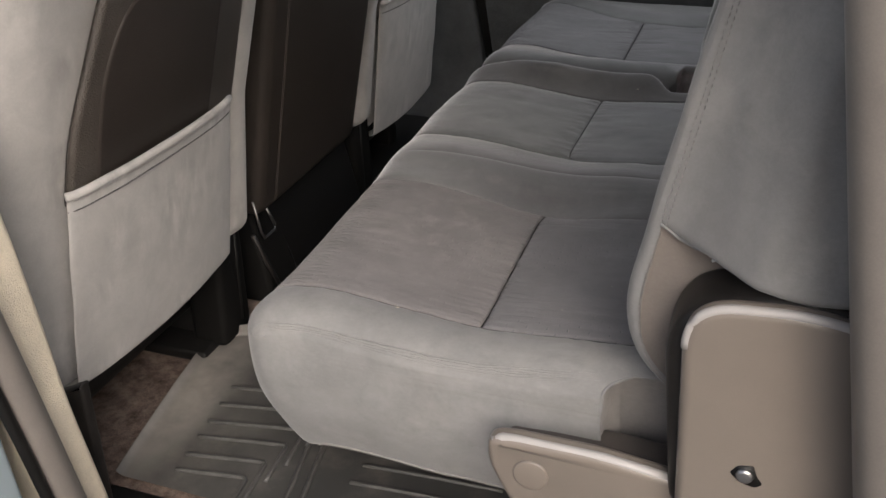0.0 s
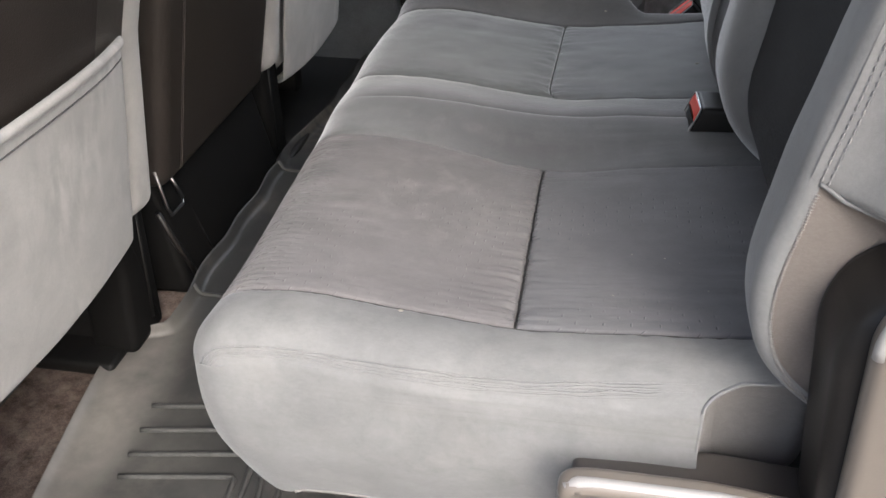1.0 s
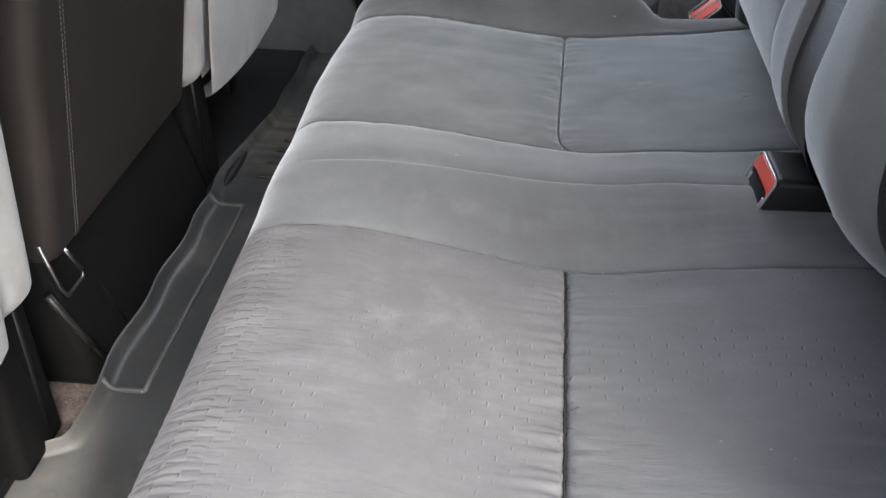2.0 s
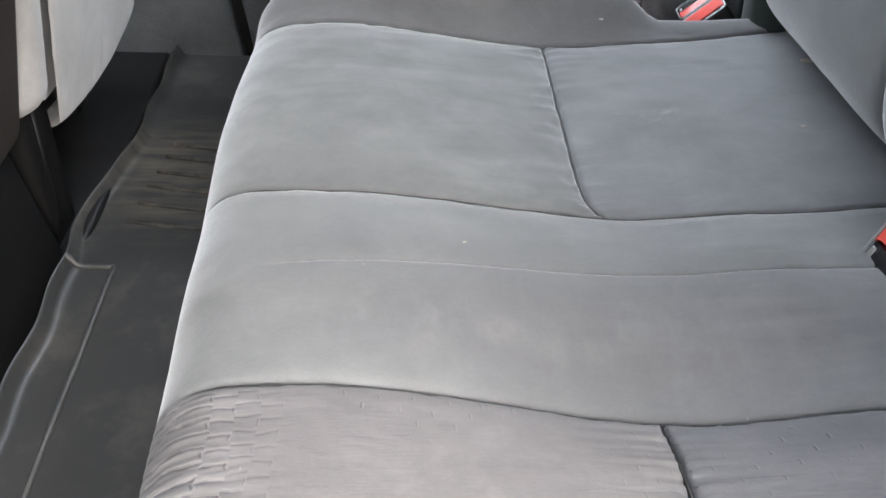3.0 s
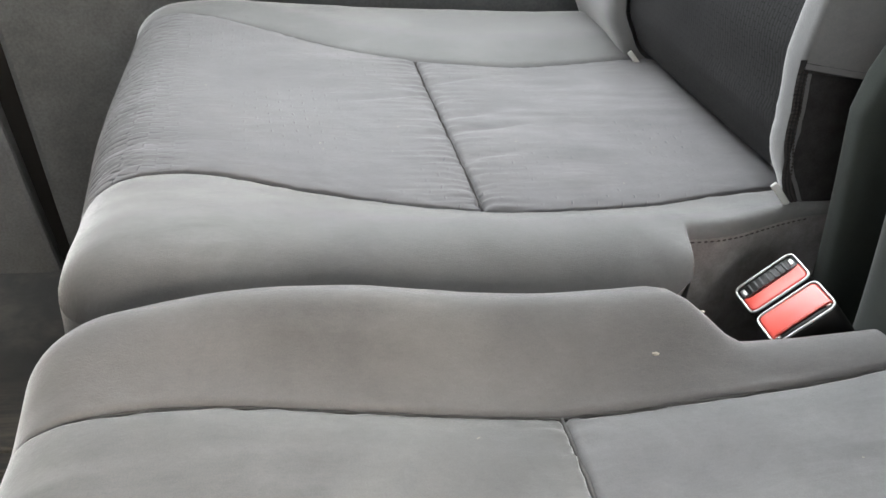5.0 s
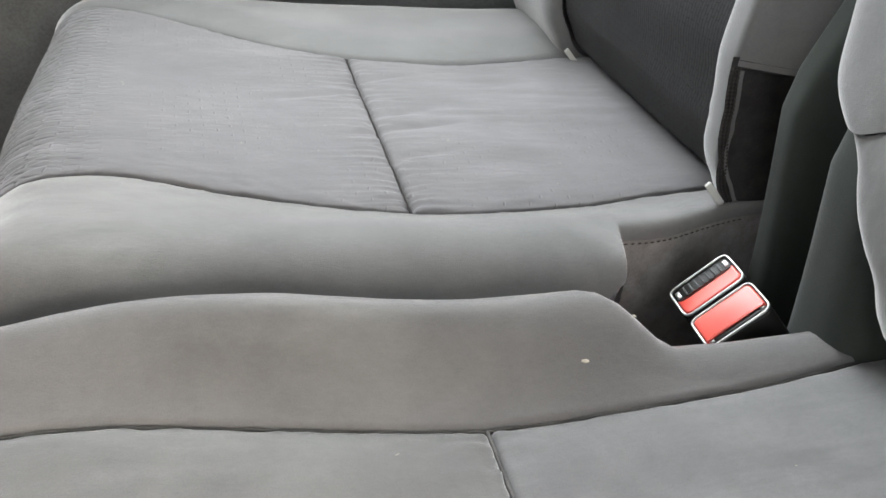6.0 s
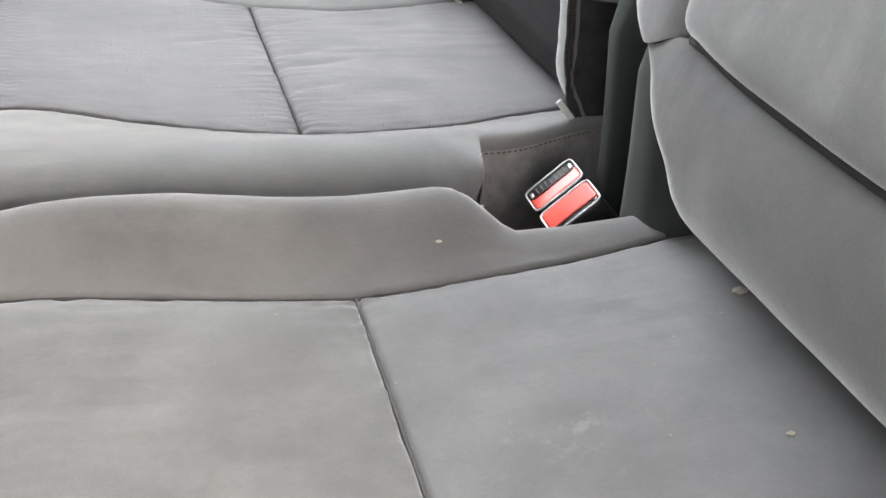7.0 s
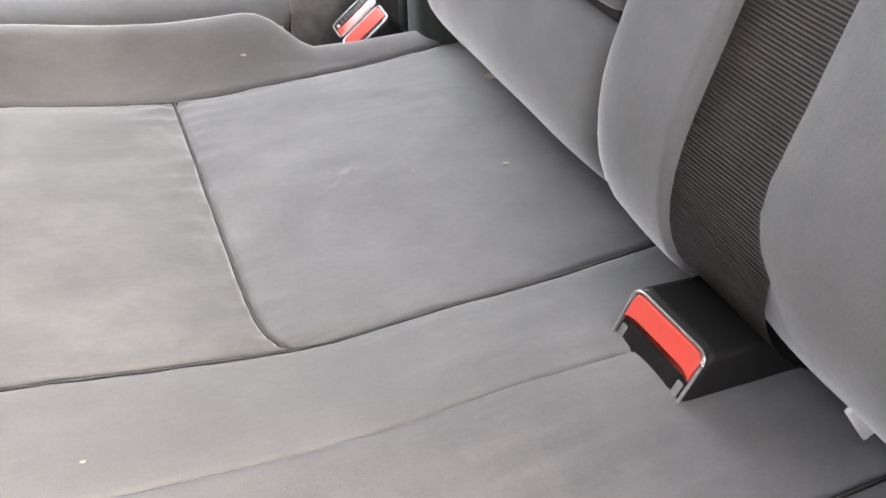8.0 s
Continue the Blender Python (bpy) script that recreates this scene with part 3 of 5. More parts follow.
def pane(name, lo, hi):
    ob = setting(name, rbox(lo, hi, 0), glass, "clear window pane", "window")
    ob.visible_shadow = False


pane("window_1", (-0.20, 1.676, 0.72), (0.54, 1.68, 1.12))
pane("window_2", (0.757, 0.13, 0.80), (0.761, 1.42, 1.12))
pane("window_3", (-1.52, 1.676, 0.72), (-0.70, 1.68, 1.12))

# ---------------------------------------------------------------- seat cushions
HEM = 0.183


class Cushion:
    """A seat cushion: a soft top over a rounded outline, in panels that meet in sunk seams."""

    def __init__(self, xf, xb, near, far, radii, top, bow, fall=0.026):
        self.fall, self.bow, self.xf, self.xb, self.near, self.far, self.radii, self.top = fall, bow, xf, xb, near, far, radii, top

    def edge(self, x, y):
        """How far round the rim a place lies (1: on the outline), and the depth of the rim there."""
        rf, rn, rr = self.radii[0], self.radii[1](x), self.radii[2]
        a = max(0.0, 1 - (x - self.xf) / rf)
        bn, bf = max(0.0, 1 - (y - self.near(x)) / rn), max(0.0, 1 - (self.far(x) - y) / rr)
        b = max(bn, bf)
        rho = math.hypot(a, b)
        depth = 0.0
        if rho > 0:
            side = min(self.fall, rn * self.fall / 0.04) if bn >= bf else 0.036
            depth = (a * a * 0.045 + b * b * side) / (rho * rho)
        return a, b, bn >= bf, rho, depth

    def place(self, x, y, drop=0.0):
        a, b, is_near, rho, depth = self.edge(x, y)
        rf, rn, rr = self.radii[0], self.radii[1](x), self.radii[2]
        if rho > 1:
            a, b, rho = a / rho, b / rho, 1.0
            if a > 0:
                x = self.xf + rf * (1 - a)
            if b > 0:
                y = self.near(x) + rn * (1 - b) if is_near else self.far(x) - rr * (1 - b)
        z = self.top(x, y) - depth * (1 - math.sqrt(max(0.0, 1 - rho * rho))) - drop
        x -= self.bow(y) * (1 - smooth01(x, -0.06, 0.14))
        return Vector((x, y, z + soft(x, y, 0, 14, 0.0016) + soft(x, y, 3, 45, 0.0005)))


def seam_drop(e, depth=0.0055, width=0.014):
    e = max(0.0, e)
    return depth * math.exp(-(e / width) * 2.0) + 0.007 * math.exp(-(e / 0.0014) ** 2)


def stitch_drop(e):
    return 0.0017 * math.exp(-(max(0.0, e) / 0.006)) + 0.0009 * math.exp(-(max(0.0, e) / 0.0011) ** 2)


def spaced(n, a, b, fine_a, fine_b):
    """Steps from a to b, closer near the ends asked for."""
    out = []
    for t in lin(n):
        if fine_a and fine_b:
            t = 0.5 - 0.5 * math.cos(math.pi * t)
        elif fine_a:
            t = 1 - math.cos(0.5 * math.pi * t)
        elif fine_b:
            t = math.sin(0.5 * math.pi * t)
        out.append(a + (b - a) * t)
    return out


def panel(c, x0, x1, y0, y1, nx, ny, seams="ny", depth=0.0055, xs=None, bend=0.0, width=0.014, ripple=0.0):
    """A panel of cushion c between two curves; seams: which sides are sunk (f front, b back, n near, r far)."""
    us = [(x - x0) / (x1 - x0) for x in xs] if xs else spaced(nx, 0, 1, True, True)
    vs = spaced(ny, 0, 1, True, True)

    def fn(u, v):
        x = x0 + (x1 - x0) * u
        a, b = y0(x), y1(x)
        y = a + (b - a) * v
        d = 0.0
        if "f" in seams:
            d = max(d, seam_drop(x - x0, depth, width))
        if "b" in seams:
            d = max(d, seam_drop(x1 - x, depth, width))
        if "n" in seams:
            d = max(d, seam_drop(y - a, depth, width))
        if "r" in seams:
            d = max(d, seam_drop(b - y, depth, width))
        e = min([9.0] + [q for k, q in zip("fbnr", (x - x0, x1 - x, y - a, b - y)) if k in seams])
        d += 0.0016 * noise.noise((x * 130, y * 130, 7.0)) * math.exp(-(e / 0.016))
        ends = min([9.0] + [q for k, q in zip("fb", (x - x0, x1 - x)) if k in seams])
        if ends < 0.08 and depth >= 0.004:
            d += (0.0026 * noise.noise((x * 16, y * 190, 3.0)) + 0.0011 * noise.noise((x * 40, y * 330, 9.0))) * math.exp(-ends / 0.024)
        d *= smooth01(x, c.xf + 0.005, c.xf + 0.05) * 0.94 + 0.06
        if "N" in seams:
            d = max(d, stitch_drop(y - a) * smooth01(x, -0.03, 0.03))
        if "R" in seams:
            d = max(d, stitch_drop(b - y) * smooth01(x, -0.03, 0.03))
        if ripple:
            wave = math.sin(2 * math.pi * (y / 0.0092 + 0.9 * noise.noise((x * 38, y * 26, 4.0)) + 0.35 * noise.noise((x * 120, y * 60, 6.0))))
            d += ripple * wave * (1 - smooth01(x, -0.045 + 0.03 * noise.noise((y * 14, 1.0, 2.0)), 0.028)) * min(1.0, (y - a) / 0.01, (b - y) / 0.01)
        if bend:
            x += (bend * math.exp(-(y - a) / 0.012) - 0.007 * (b - y) / (b - a)) * (u * u if "b" in seams else (1 - u) ** 2)
        return c.place(x, y, d)

    return grid(fn, us, vs)


def skirt(c, pts, nv=10, tuck=0.05, power=2.6, seam_ends=(False, False), hem=HEM):
    """The upright face below the rim, along rim places pts (x, y, outward normal)."""
    n = len(pts)
    length = sum((Vector(p[:2]) - Vector(q[:2])).length for p, q in zip(pts, pts[1:]))
    run = [0.0]
    for p, q in zip(pts, pts[1:]):
        run.append(run[-1] + (Vector(p[:2]) - Vector(q[:2])).length)

    def fn(i, v):
        x, y, nx, ny = pts[i]
        z0, x = c.place(x, y).z, x - c.bow(y) * (1 - smooth01(x, -0.06, 0.14))
        e = 9.0
        if seam_ends[0]:
            e = min(e, run[i])
        if seam_ends[1]:
            e = min(e, length - run[i])
        inn = tuck * abs(ny) * v ** power + (seam_drop(e, 0.006, 0.012) if e < 1 else 0) - 0.002 * math.sin(math.pi * v)
        inn += soft(x, y, v * 0.2, 16, 0.002) * min(1.0, v * 5)
        front = 1 - smooth01(x, -0.07, 0.20)
        near = 1 - smooth01(y, 0.04, 0.30)
        low = hem + 0.016 * front ** 2 * (1 - 1.3 * near) - 0.008 * smooth01(x, 0.05, 0.22) * near
        return (x - nx * inn + (0.068 - 0.024 * near) * front * v ** 3.0, y - ny * inn, z0 + (low - z0) * v)

    return grid(fn, range(n), lin(nv), flip=True)


def skirt_point(c, p, hem):
    """The lowest place of the skirt below one rim place, for a hem along it."""
    x, y, nx, ny = p
    x -= c.bow(y) * (1 - smooth01(x, -0.06, 0.14))
    front = 1 - smooth01(x, -0.07, 0.20)
    inn = 0.035 * abs(ny) + soft(x, y, 0.2, 16, 0.002)
    return Vector((x - nx * inn + 0.044 * front, y - ny * inn, hem - 0.0048 * front ** 2 - 0.008 * smooth01(x, 0.05, 0.22)))


def rim_front(c, ya, yb, n):
    return [(c.xf, y, -1.0, 0.0) for y in lin(n, ya, yb)]


def rim_corner(c, near=True, n=9):
    out = []
    rf, rn, rr = c.radii[0], c.radii[1](c.xf), c.radii[2]
    for k in range(n):
        t = math.pi / 2 * k / (n - 1)
        x = c.xf + rf * (1 - math.cos(t))
        y = c.near(x) + rn * (1 - math.sin(t)) if near else c.far(x) - rr * (1 - math.sin(t))
        out.append((x, y, -math.cos(t), -math.sin(t) if near else math.sin(t)))
    return out


yA = lambda x: 0.070
yB = lambda x: 0.398 - 0.020 * x
yC = poly([-.06, 0.0, .1, .2, .3, .4, .5], [.488, .488, .498, .504, .502, .498, .496], 3)
yD = poly([-.06, 0.0, .07, .17, .28, .40, .49], [.592, .590, .588, .584, .581, .579, .582], 3)
yE = poly([-.06, 0.0, .07, .17, .28, .40, .49], [.886, .885, .880, .880, .878, .882, .892], 3)
yF = poly([-.06, -.03, 0.0, .03, .07, .12, .17, .228, .28, .34, .40, .47, .55], [1.12, 1.138, 1.145, 1.141, 1.131, 1.113, 1.099, 1.091, 1.087, 1.088, 1.097, 1.111, 1.12], 5)
yG = poly([-.06, -.03, 0.0, .03, .07, .12, .17, .228, .28, .34, .40, .47, .55], [1.520, 1.530, 1.528, 1.517, 1.493, 1.457, 1.430, 1.408, 1.398, 1.394, 1.403, 1.416, 1.42], 5)
X_SEAM = 0.232


def base_top(x):
    return 0.379 + 0.008 * math.exp(-((x - 0.04) / 0.08) ** 2) - 0.010 * math.exp(-((x - 0.24) / 0.09) ** 2) + 0.008 * smooth01(x, 0.36, 0.5)


def far_big(x):
    return 0.966 - 0.040 * smooth01(x, 0.305, 0.355)


def top_big(x, y):
    z = base_top(x)
    mid_x = math.exp(-((x - 0.24) / 0.11) ** 2)
    z += 0.006 * math.exp(-((y - 0.03) / 0.05) ** 2)
    z -= 0.014 * mid_x * math.exp(-((y - 0.404) / 0.035) ** 2)
    z += (0.034 - 0.020 * (1 - smooth01(x, -0.06, 0.14))) * smooth01(y, yE(x), yE(x) + 0.060) * (1 - 0.38 * smooth01(x, 0.295, 0.355))
    z += 0.009 * math.exp(-((y - 0.50) / 0.055) ** 2)
    return z


big = Cushion(-0.059, 0.56, lambda x: -0.012, far_big, (0.050, lambda x: 0.046, 0.035), top_big,
              lambda y: 0.011 * math.exp(-((y - 0.73) / 0.16) ** 2) - 0.008 * (1 - smooth01(y, 0.1, 0.42)))
rear_seat = thing("rear_seat", (0.22, 0.48, 0.0), "grey cloth rear bench seat with dusty stained cushion", "car seat")


def core(parent, y0, y1, x0=-0.03, x1=0.62):
    part("cushion_base", rbox((x0 + 0.05, y0 + 0.03, HEM + 0.012), (x1, y1, 0.30), 0.02), dark_cloth, parent, "dark underside of the cushion")
    for y in (y0 + 0.08, y1 - 0.1):
        part("leg", rbox((0.30, y, -0.01), (0.40, y + 0.05, HEM + 0.01), 0.006), black_plastic, parent, "black metal mounting leg")


core(rear_seat, 0.02, 0.90)
const = lambda v: (lambda x: v)


NOTCH_X = 0.387


def near_line(x):
    """The bench's outer rim, cut back by the notch for the hinge."""
    return -0.012 + 0.022 * min(1.0, max(0.0, (x - NOTCH_X) / 0.030)) ** 0.5


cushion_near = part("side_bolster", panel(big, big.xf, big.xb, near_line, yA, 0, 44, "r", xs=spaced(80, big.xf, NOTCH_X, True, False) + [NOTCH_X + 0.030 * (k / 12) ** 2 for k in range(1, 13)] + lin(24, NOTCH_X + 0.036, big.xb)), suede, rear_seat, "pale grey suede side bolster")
insert = part("front_insert", panel(big, big.xf, X_SEAM, yA, yB, 70, 220, "nrb", 0.004, ripple=0.0007), woven, rear_seat, "brownish grey woven cloth insert")
part("rear_insert", panel(big, X_SEAM, big.xb, yA, yB, 60, 150, "nrf", 0.004), woven_dim, rear_seat, "brownish grey woven cloth insert")
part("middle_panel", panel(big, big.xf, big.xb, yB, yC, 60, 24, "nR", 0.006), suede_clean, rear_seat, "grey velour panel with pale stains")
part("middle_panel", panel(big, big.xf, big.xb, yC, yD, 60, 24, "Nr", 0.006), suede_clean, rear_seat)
part("front_insert", panel(big, big.xf, 0.228, yD, yE, 60, 70, "nrb", 0.0048, bend=0.015, width=0.022), suede_insert, rear_seat, "plain grey velour insert")
part("rear_insert", panel(big, 0.228, big.xb, yD, yE, 50, 70, "nrf", 0.0048, bend=0.015, width=0.022), suede_rear, rear_seat, "cool grey velour insert")
part("raised_bolster", panel(big, big.xf, big.xb, yE, big.far, 90, 40, "n", 0.003), suede_bolster, rear_seat, "raised grey velour bolster")
for ya, yb, mt, s in ((0.04, yA(-.06), suede, (False, True)), (yA(-.06), yB(-.06), woven, (True, True)), (yB(-.06), yD(-.06), suede_clean, (True, True)),
                      (yD(-.06), yE(-.06), suede_insert, (True, True)), (yE(-.06), 0.968 - 0.035, suede_bolster, (True, False))):
    part("front_skirt", skirt(big, rim_front(big, ya, yb, 26), seam_ends=s), mt, rear_seat)


# a dark cord sunk in a seam groove, standing in for its shade
def seam_shade(c, parent, pts, depth=0.0058, mat=None, stray=0.0004):
    part("seam_shade", tube([c.place(x + stray * noise.noise((x * 210, y * 210, 2.0)), y + stray * noise.noise((x * 210, y * 210, 8.0)), depth + stray * noise.noise((x * 90, y * 90, 5.0))) for x, y in pts], 0.0011, 6), mat or seam_dark, parent)


for line, seam_mat in ((yA, seam_grey), (yB, seam_grey), (yD, seam_grey), (yE, seam_grey)):
    seam_shade(big, rear_seat, [(x, line(x)) for x in lin(130, -0.03, 0.48)], mat=seam_mat)
seam_shade(big, rear_seat, [(X_SEAM, y) for y in lin(110, yA(X_SEAM), yB(X_SEAM))], stray=0.0012)
seam_shade(big, rear_seat, [(0.228 + 0.015 * math.exp(-(y - yD(0.228)) / 0.012) - 0.007 * (yE(0.228) - y) / (yE(0.228) - yD(0.228)), y) for y in lin(60, yD(0.228), yE(0.228))], mat=seam_grey)
# pucker creases at the cross seam, their shade drawn as thin dark lines
pucker_bm = bmesh.new()
for k in range(80):
    y = yA(X_SEAM) + 0.004 + (yB(X_SEAM) - yA(X_SEAM) - 0.008) * random.random()
    side = -1 if random.random() < 0.35 else 1
    run = random.uniform(0.002, 0.007) * (1.2 if y < 0.22 else 0.7)
    slant = random.uniform(-0.5, 0.5)
    pts = [big.place(X_SEAM + side * (0.0012 + run * q), y + slant * run * q, 0.004 * math.exp(-(0.0012 + run * q) / 0.006)) + Vector((0, 0, 0.0001)) for q in (0, 0.35, 0.7, 1.0)]
    tube(pts, 0.00028, 4, bm=pucker_bm)
tagged(part("pucker_lines", pucker_bm, seam_grey, rear_seat), "dark lines for the pucker creases along the cross seam", kind="stuff")
near_rim = rim_corner(big)[::-1]
side_rim = [(x, -0.012, 0.0, -1.0) for x in lin(60, NOTCH_X + 0.001, -0.005)]
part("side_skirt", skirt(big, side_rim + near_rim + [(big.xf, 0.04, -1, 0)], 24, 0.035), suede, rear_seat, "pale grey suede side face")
near_hem = [skirt_point(big, p, HEM) for p in (side_rim + near_rim)[8:-5]]
part("hem", tube([p + Vector((0, -0.0006, 0.001)) for p in near_hem], 0.0016, 8), notch_twill, rear_seat, "frayed stitched hem")
part("hem_cord", tube([p + Vector((0, 0.002, -0.003)) for p in near_hem], 0.0020, 8), seam_dark, rear_seat, "dark cord below the hem")
far_rim = rim_corner(big, False) + [(x, far_big(x), 0.0, 1.0) for x in lin(40, -0.005, 0.56)]
part("far_skirt", skirt(big, far_rim, 10, 0.03), suede_bolster, rear_seat)

small_near = lambda x: 0.985 + 0.042 * smooth01(x, 0.352, 0.366) + 0.03 * smooth01(x, 0.37, 0.5)


def top_small(x, y):
    z = 0.381 + 0.005 * math.exp(-((x - 0.02) / 0.07) ** 2) + 0.004 * smooth01(x, 0.36, 0.5)
    z += 0.014 * (1 - smooth01(y, 1.04, yF(x) + 0.005))
    z += 0.010 * smooth01(y, yG(x), yG(x) + 0.06)
    for y0, x0, run in ((1.175, 0.250, 0.035), (1.232, 0.262, 0.05), (1.262, 0.255, 0.03), (1.30, 0.185, 0.04), (1.345, 0.25, 0.04)):
        z -= 0.0026 * math.exp(-((y - y0 - 0.25 * (x - x0)) / 0.005) ** 2) * math.exp(-((x - x0) / run) ** 2)
    return z


small = Cushion(-0.059, 0.56, small_near, lambda x: 1.58, (0.050, lambda x: 0.05 - 0.04 * smooth01(x, 0.32, 0.362), 0.04), top_small, lambda y: 0.008 * math.exp(-((y - 1.28) / 0.16) ** 2), 0.042)
rear_seat_small = thing("rear_seat", (0.22, 1.28, 0.0), "grey cloth single rear seat with woven insert beside the bench", "car seat")
core(rear_seat_small, 1.06, 1.54)
part("side_bolster", panel(small, small.xf, 0.355, small.near, yF, 70, 40, "r"), suede_clean, rear_seat_small, "grey velour side bolster")
part("side_bolster", panel(small, 0.355, small.xb, small_near, yF, 30, 24, "r"), suede_clean, rear_seat_small)
part("front_insert", panel(small, small.xf, X_SEAM, yF, yG, 70, 240, "nrb", 0.004, ripple=0.0006), woven_dim, rear_seat_small, "brownish grey woven cloth insert")
part("rear_insert", panel(small, X_SEAM, small.xb, yF, yG, 60, 150, "nrf", 0.005), woven_dim, rear_seat_small, "brownish grey woven cloth insert")
part("side_bolster", panel(small, small.xf, small.xb, yG, small.far, 50, 22, "n"), suede_clean, rear_seat_small)
for ya, yb, mt, s in ((1.035, yF(-.06), suede_clean, (False, True)), (yF(-.06), yG(-.06), woven_dim, (True, True)), (yG(-.06), 1.54, suede_clean, (True, False))):
    part("front_skirt", skirt(small, rim_front(small, ya, yb, 26), seam_ends=s), mt, rear_seat_small)
for line in (yF, yG):
    seam_shade(small, rear_seat_small, [(x, line(x)) for x in lin(70, -0.03, 0.48)])
seam_shade(small, rear_seat_small, [(X_SEAM, y) for y in lin(40, yF(X_SEAM), yG(X_SEAM))])
near2 = rim_corner(small)[::-1]
part("side_skirt", skirt(small, [(x, small_near(x), 0.0, -1.0) for x in lin(30, 0.355, -0.005)] + near2, 14, 0.06, 1.0), suede_clean, rear_seat_small)
part("buckle_pocket", skirt(small, [(x, small_near(x), 0.0, -1.0) for x in lin(20, 0.56, 0.37)] + [(0.364, small_near(0.364), 0.6, -0.6), (0.359, small_near(0.359), 0.7, -0.5), (0.355, 0.99, 0.9, -0.2)], 8, 0.01),
     felt, rear_seat_small, "dark felt pocket corner by the buckles")
part("stitching", stitches([small.place(x, small_near(x)) + Vector((0, -0.001, -0.002)) for x in lin(20, 0.362, 0.48)], 0.0008, 0.0035, 0.002), brown_thread, rear_seat_small)
part("side_skirt", skirt(small, rim_corner(small, False) + [(x, 1.58, 0, 1.0) for x in lin(20, -0.005, 0.56)], 8, 0.03), suede_clean, rear_seat_small)

# ---------------------------------------------------------------- backrests
PROFILE = [(.520, .366), (.480, .374), (.452, .390), (.424, .415), (.408, .445), (.403, .478), (.405, .51), (.412, .55), (.418, .59), (.427, .635), (.441, .71),
           (.458, .80), (.478, .89), (.495, .95), (.525, .985), (.58, .995), (.66, .98)]
_run = [0.0]
for (xa, za), (xb_, zb) in zip(PROFILE, PROFILE[1:]):
    _run.append(_run[-1] + math.hypot(xb_ - xa, zb - za))


def along(s):
    """Place and forward normal on the backrest's line at a length s from its lower edge."""
    def at(q):
        return Vector((float(np.interp(q, _run, [p[0] for p in PROFILE])), float(np.interp(q, _run, [p[1] for p in PROFILE]))))
    p = (at(s - 0.012) + at(s) + at(s + 0.012)) / 3
    d = (at(min(_run[-1], s + 0.02)) - at(max(0, s - 0.02))).normalized()
    return p, Vector((-d.y, d.x))


_heights = [(along(s)[0].y, s) for s in lin(300, 0, _run[-1] - 0.1)]


def s_of_z(z):
    return float(np.interp(z, [h for h, _ in _heights], [s for _, s in _heights]))


def back_panel(y0, y1, ns, ny, back=0.0, seams="nr", round_near=0.0, round_far=0.0, s0=0.0, s1=None, depth=0.009, end_seams="", far_depth=None, near_depth=None, dip=0.0):
    """A panel of a backrest between two curves y0(s), y1(s), set back by `back`, with sunk or rounded sides."""
    s1 = _run[-1] if s1 is None else s1

    def fn(u, v):
        s = s0 + (s1 - s0) * u
        p, nrm = along(s)
        ya, yb = y0(p.y), y1(p.y)
        y = ya + (yb - ya) * v
        if dip:
            for _ in range(12):
                p, nrm = along(s - (dip * smooth01(y, 0.878, 0.915) + 0.0085 * (1 - math.exp(-max(0.0, 0.86 - y) / 0.05))) * (u if "u" in end_seams else 1 - u))
                ya, yb = y0(p.y), y1(p.y)
                y = 0.5 * y + 0.5 * (ya + (yb - ya) * v)
        d = back(p.y) if callable(back) else back
        if "n" in seams:
            d += seam_drop(y - ya, depth)
        if "r" in seams:
            d += seam_drop(yb - y, depth)
        if "l" in end_seams:
            d += seam_drop(s - s0, 0.020, 0.012)
        if "u" in end_seams:
            d += seam_drop(s1 - s, 0.020, 0.012) * (1 - 0.92 * smooth01(y, 0.862, 0.886))
        if round_near and y - ya < round_near:
            q = 1 - (y - ya) / round_near
            d += (near_depth or round_near) * (1 - math.sqrt(max(0.0, 1 - q * q)))
        if round_far and yb - y < round_far:
            q = 1 - (yb - y) / round_far
            d += (far_depth or round_far) * (1 - math.sqrt(max(0.0, 1 - q * q)))
        d += soft(p.x, y, p.y, 15, 0.0018)
        return (p.x - nrm.x * d, y, p.y - nrm.y * d)

    return grid(fn, spaced(ns, 0, 1, True, True), spaced(ny, 0, 1, True, True), flip=True)


backrest = part("backrest", rbox((0.54, 0.03, 0.38), (0.66, 0.93, 0.95), 0.03), dark_cloth, rear_seat, "reclined grey cloth backrest")
part("side_bolster", back_panel(const(-0.018), const(0.098), 80, 44, 0.0, "", round_near=0.013, round_far=0.088, far_depth=0.044), suede, backrest, "pale grey suede bolster")
part("woven_insert", back_panel(const(0.060), const(0.352), 60, 30, lambda z: 0.030 + 0.009 * (1 - smooth01(z, 0.41, 0.52)), ""), woven_back, backrest, "dark woven cloth insert")
part("side_bolster", back_panel(lambda z: 0.312 + 0.030 * smooth01(z, 0.45, 0.59), lambda z: 0.484 - 0.010 * smooth01(z, 0.44, 0.53), 70, 44, lambda z: 0.006 + 0.011 * (1 - smooth01(z, 0.41, 0.52)), "", round_near=0.065, near_depth=0.036, round_far=0.070, far_depth=0.011), suede_clean, backrest)
part("ribbed_panel", back_panel(const(0.450), const(0.535), 60, 10, 0.0130, ""), gusset_cloth, backrest, "dark ribbed webbing panel")
part("middle_strip", back_panel(const(0.524), const(0.599), 60, 30, lambda z: 0.009 - 0.005 * smooth01(z, 0.44, 0.54), "r", round_near=0.006, near_depth=0.010), suede_clean, backrest)
S_ARM = s_of_z(0.538)
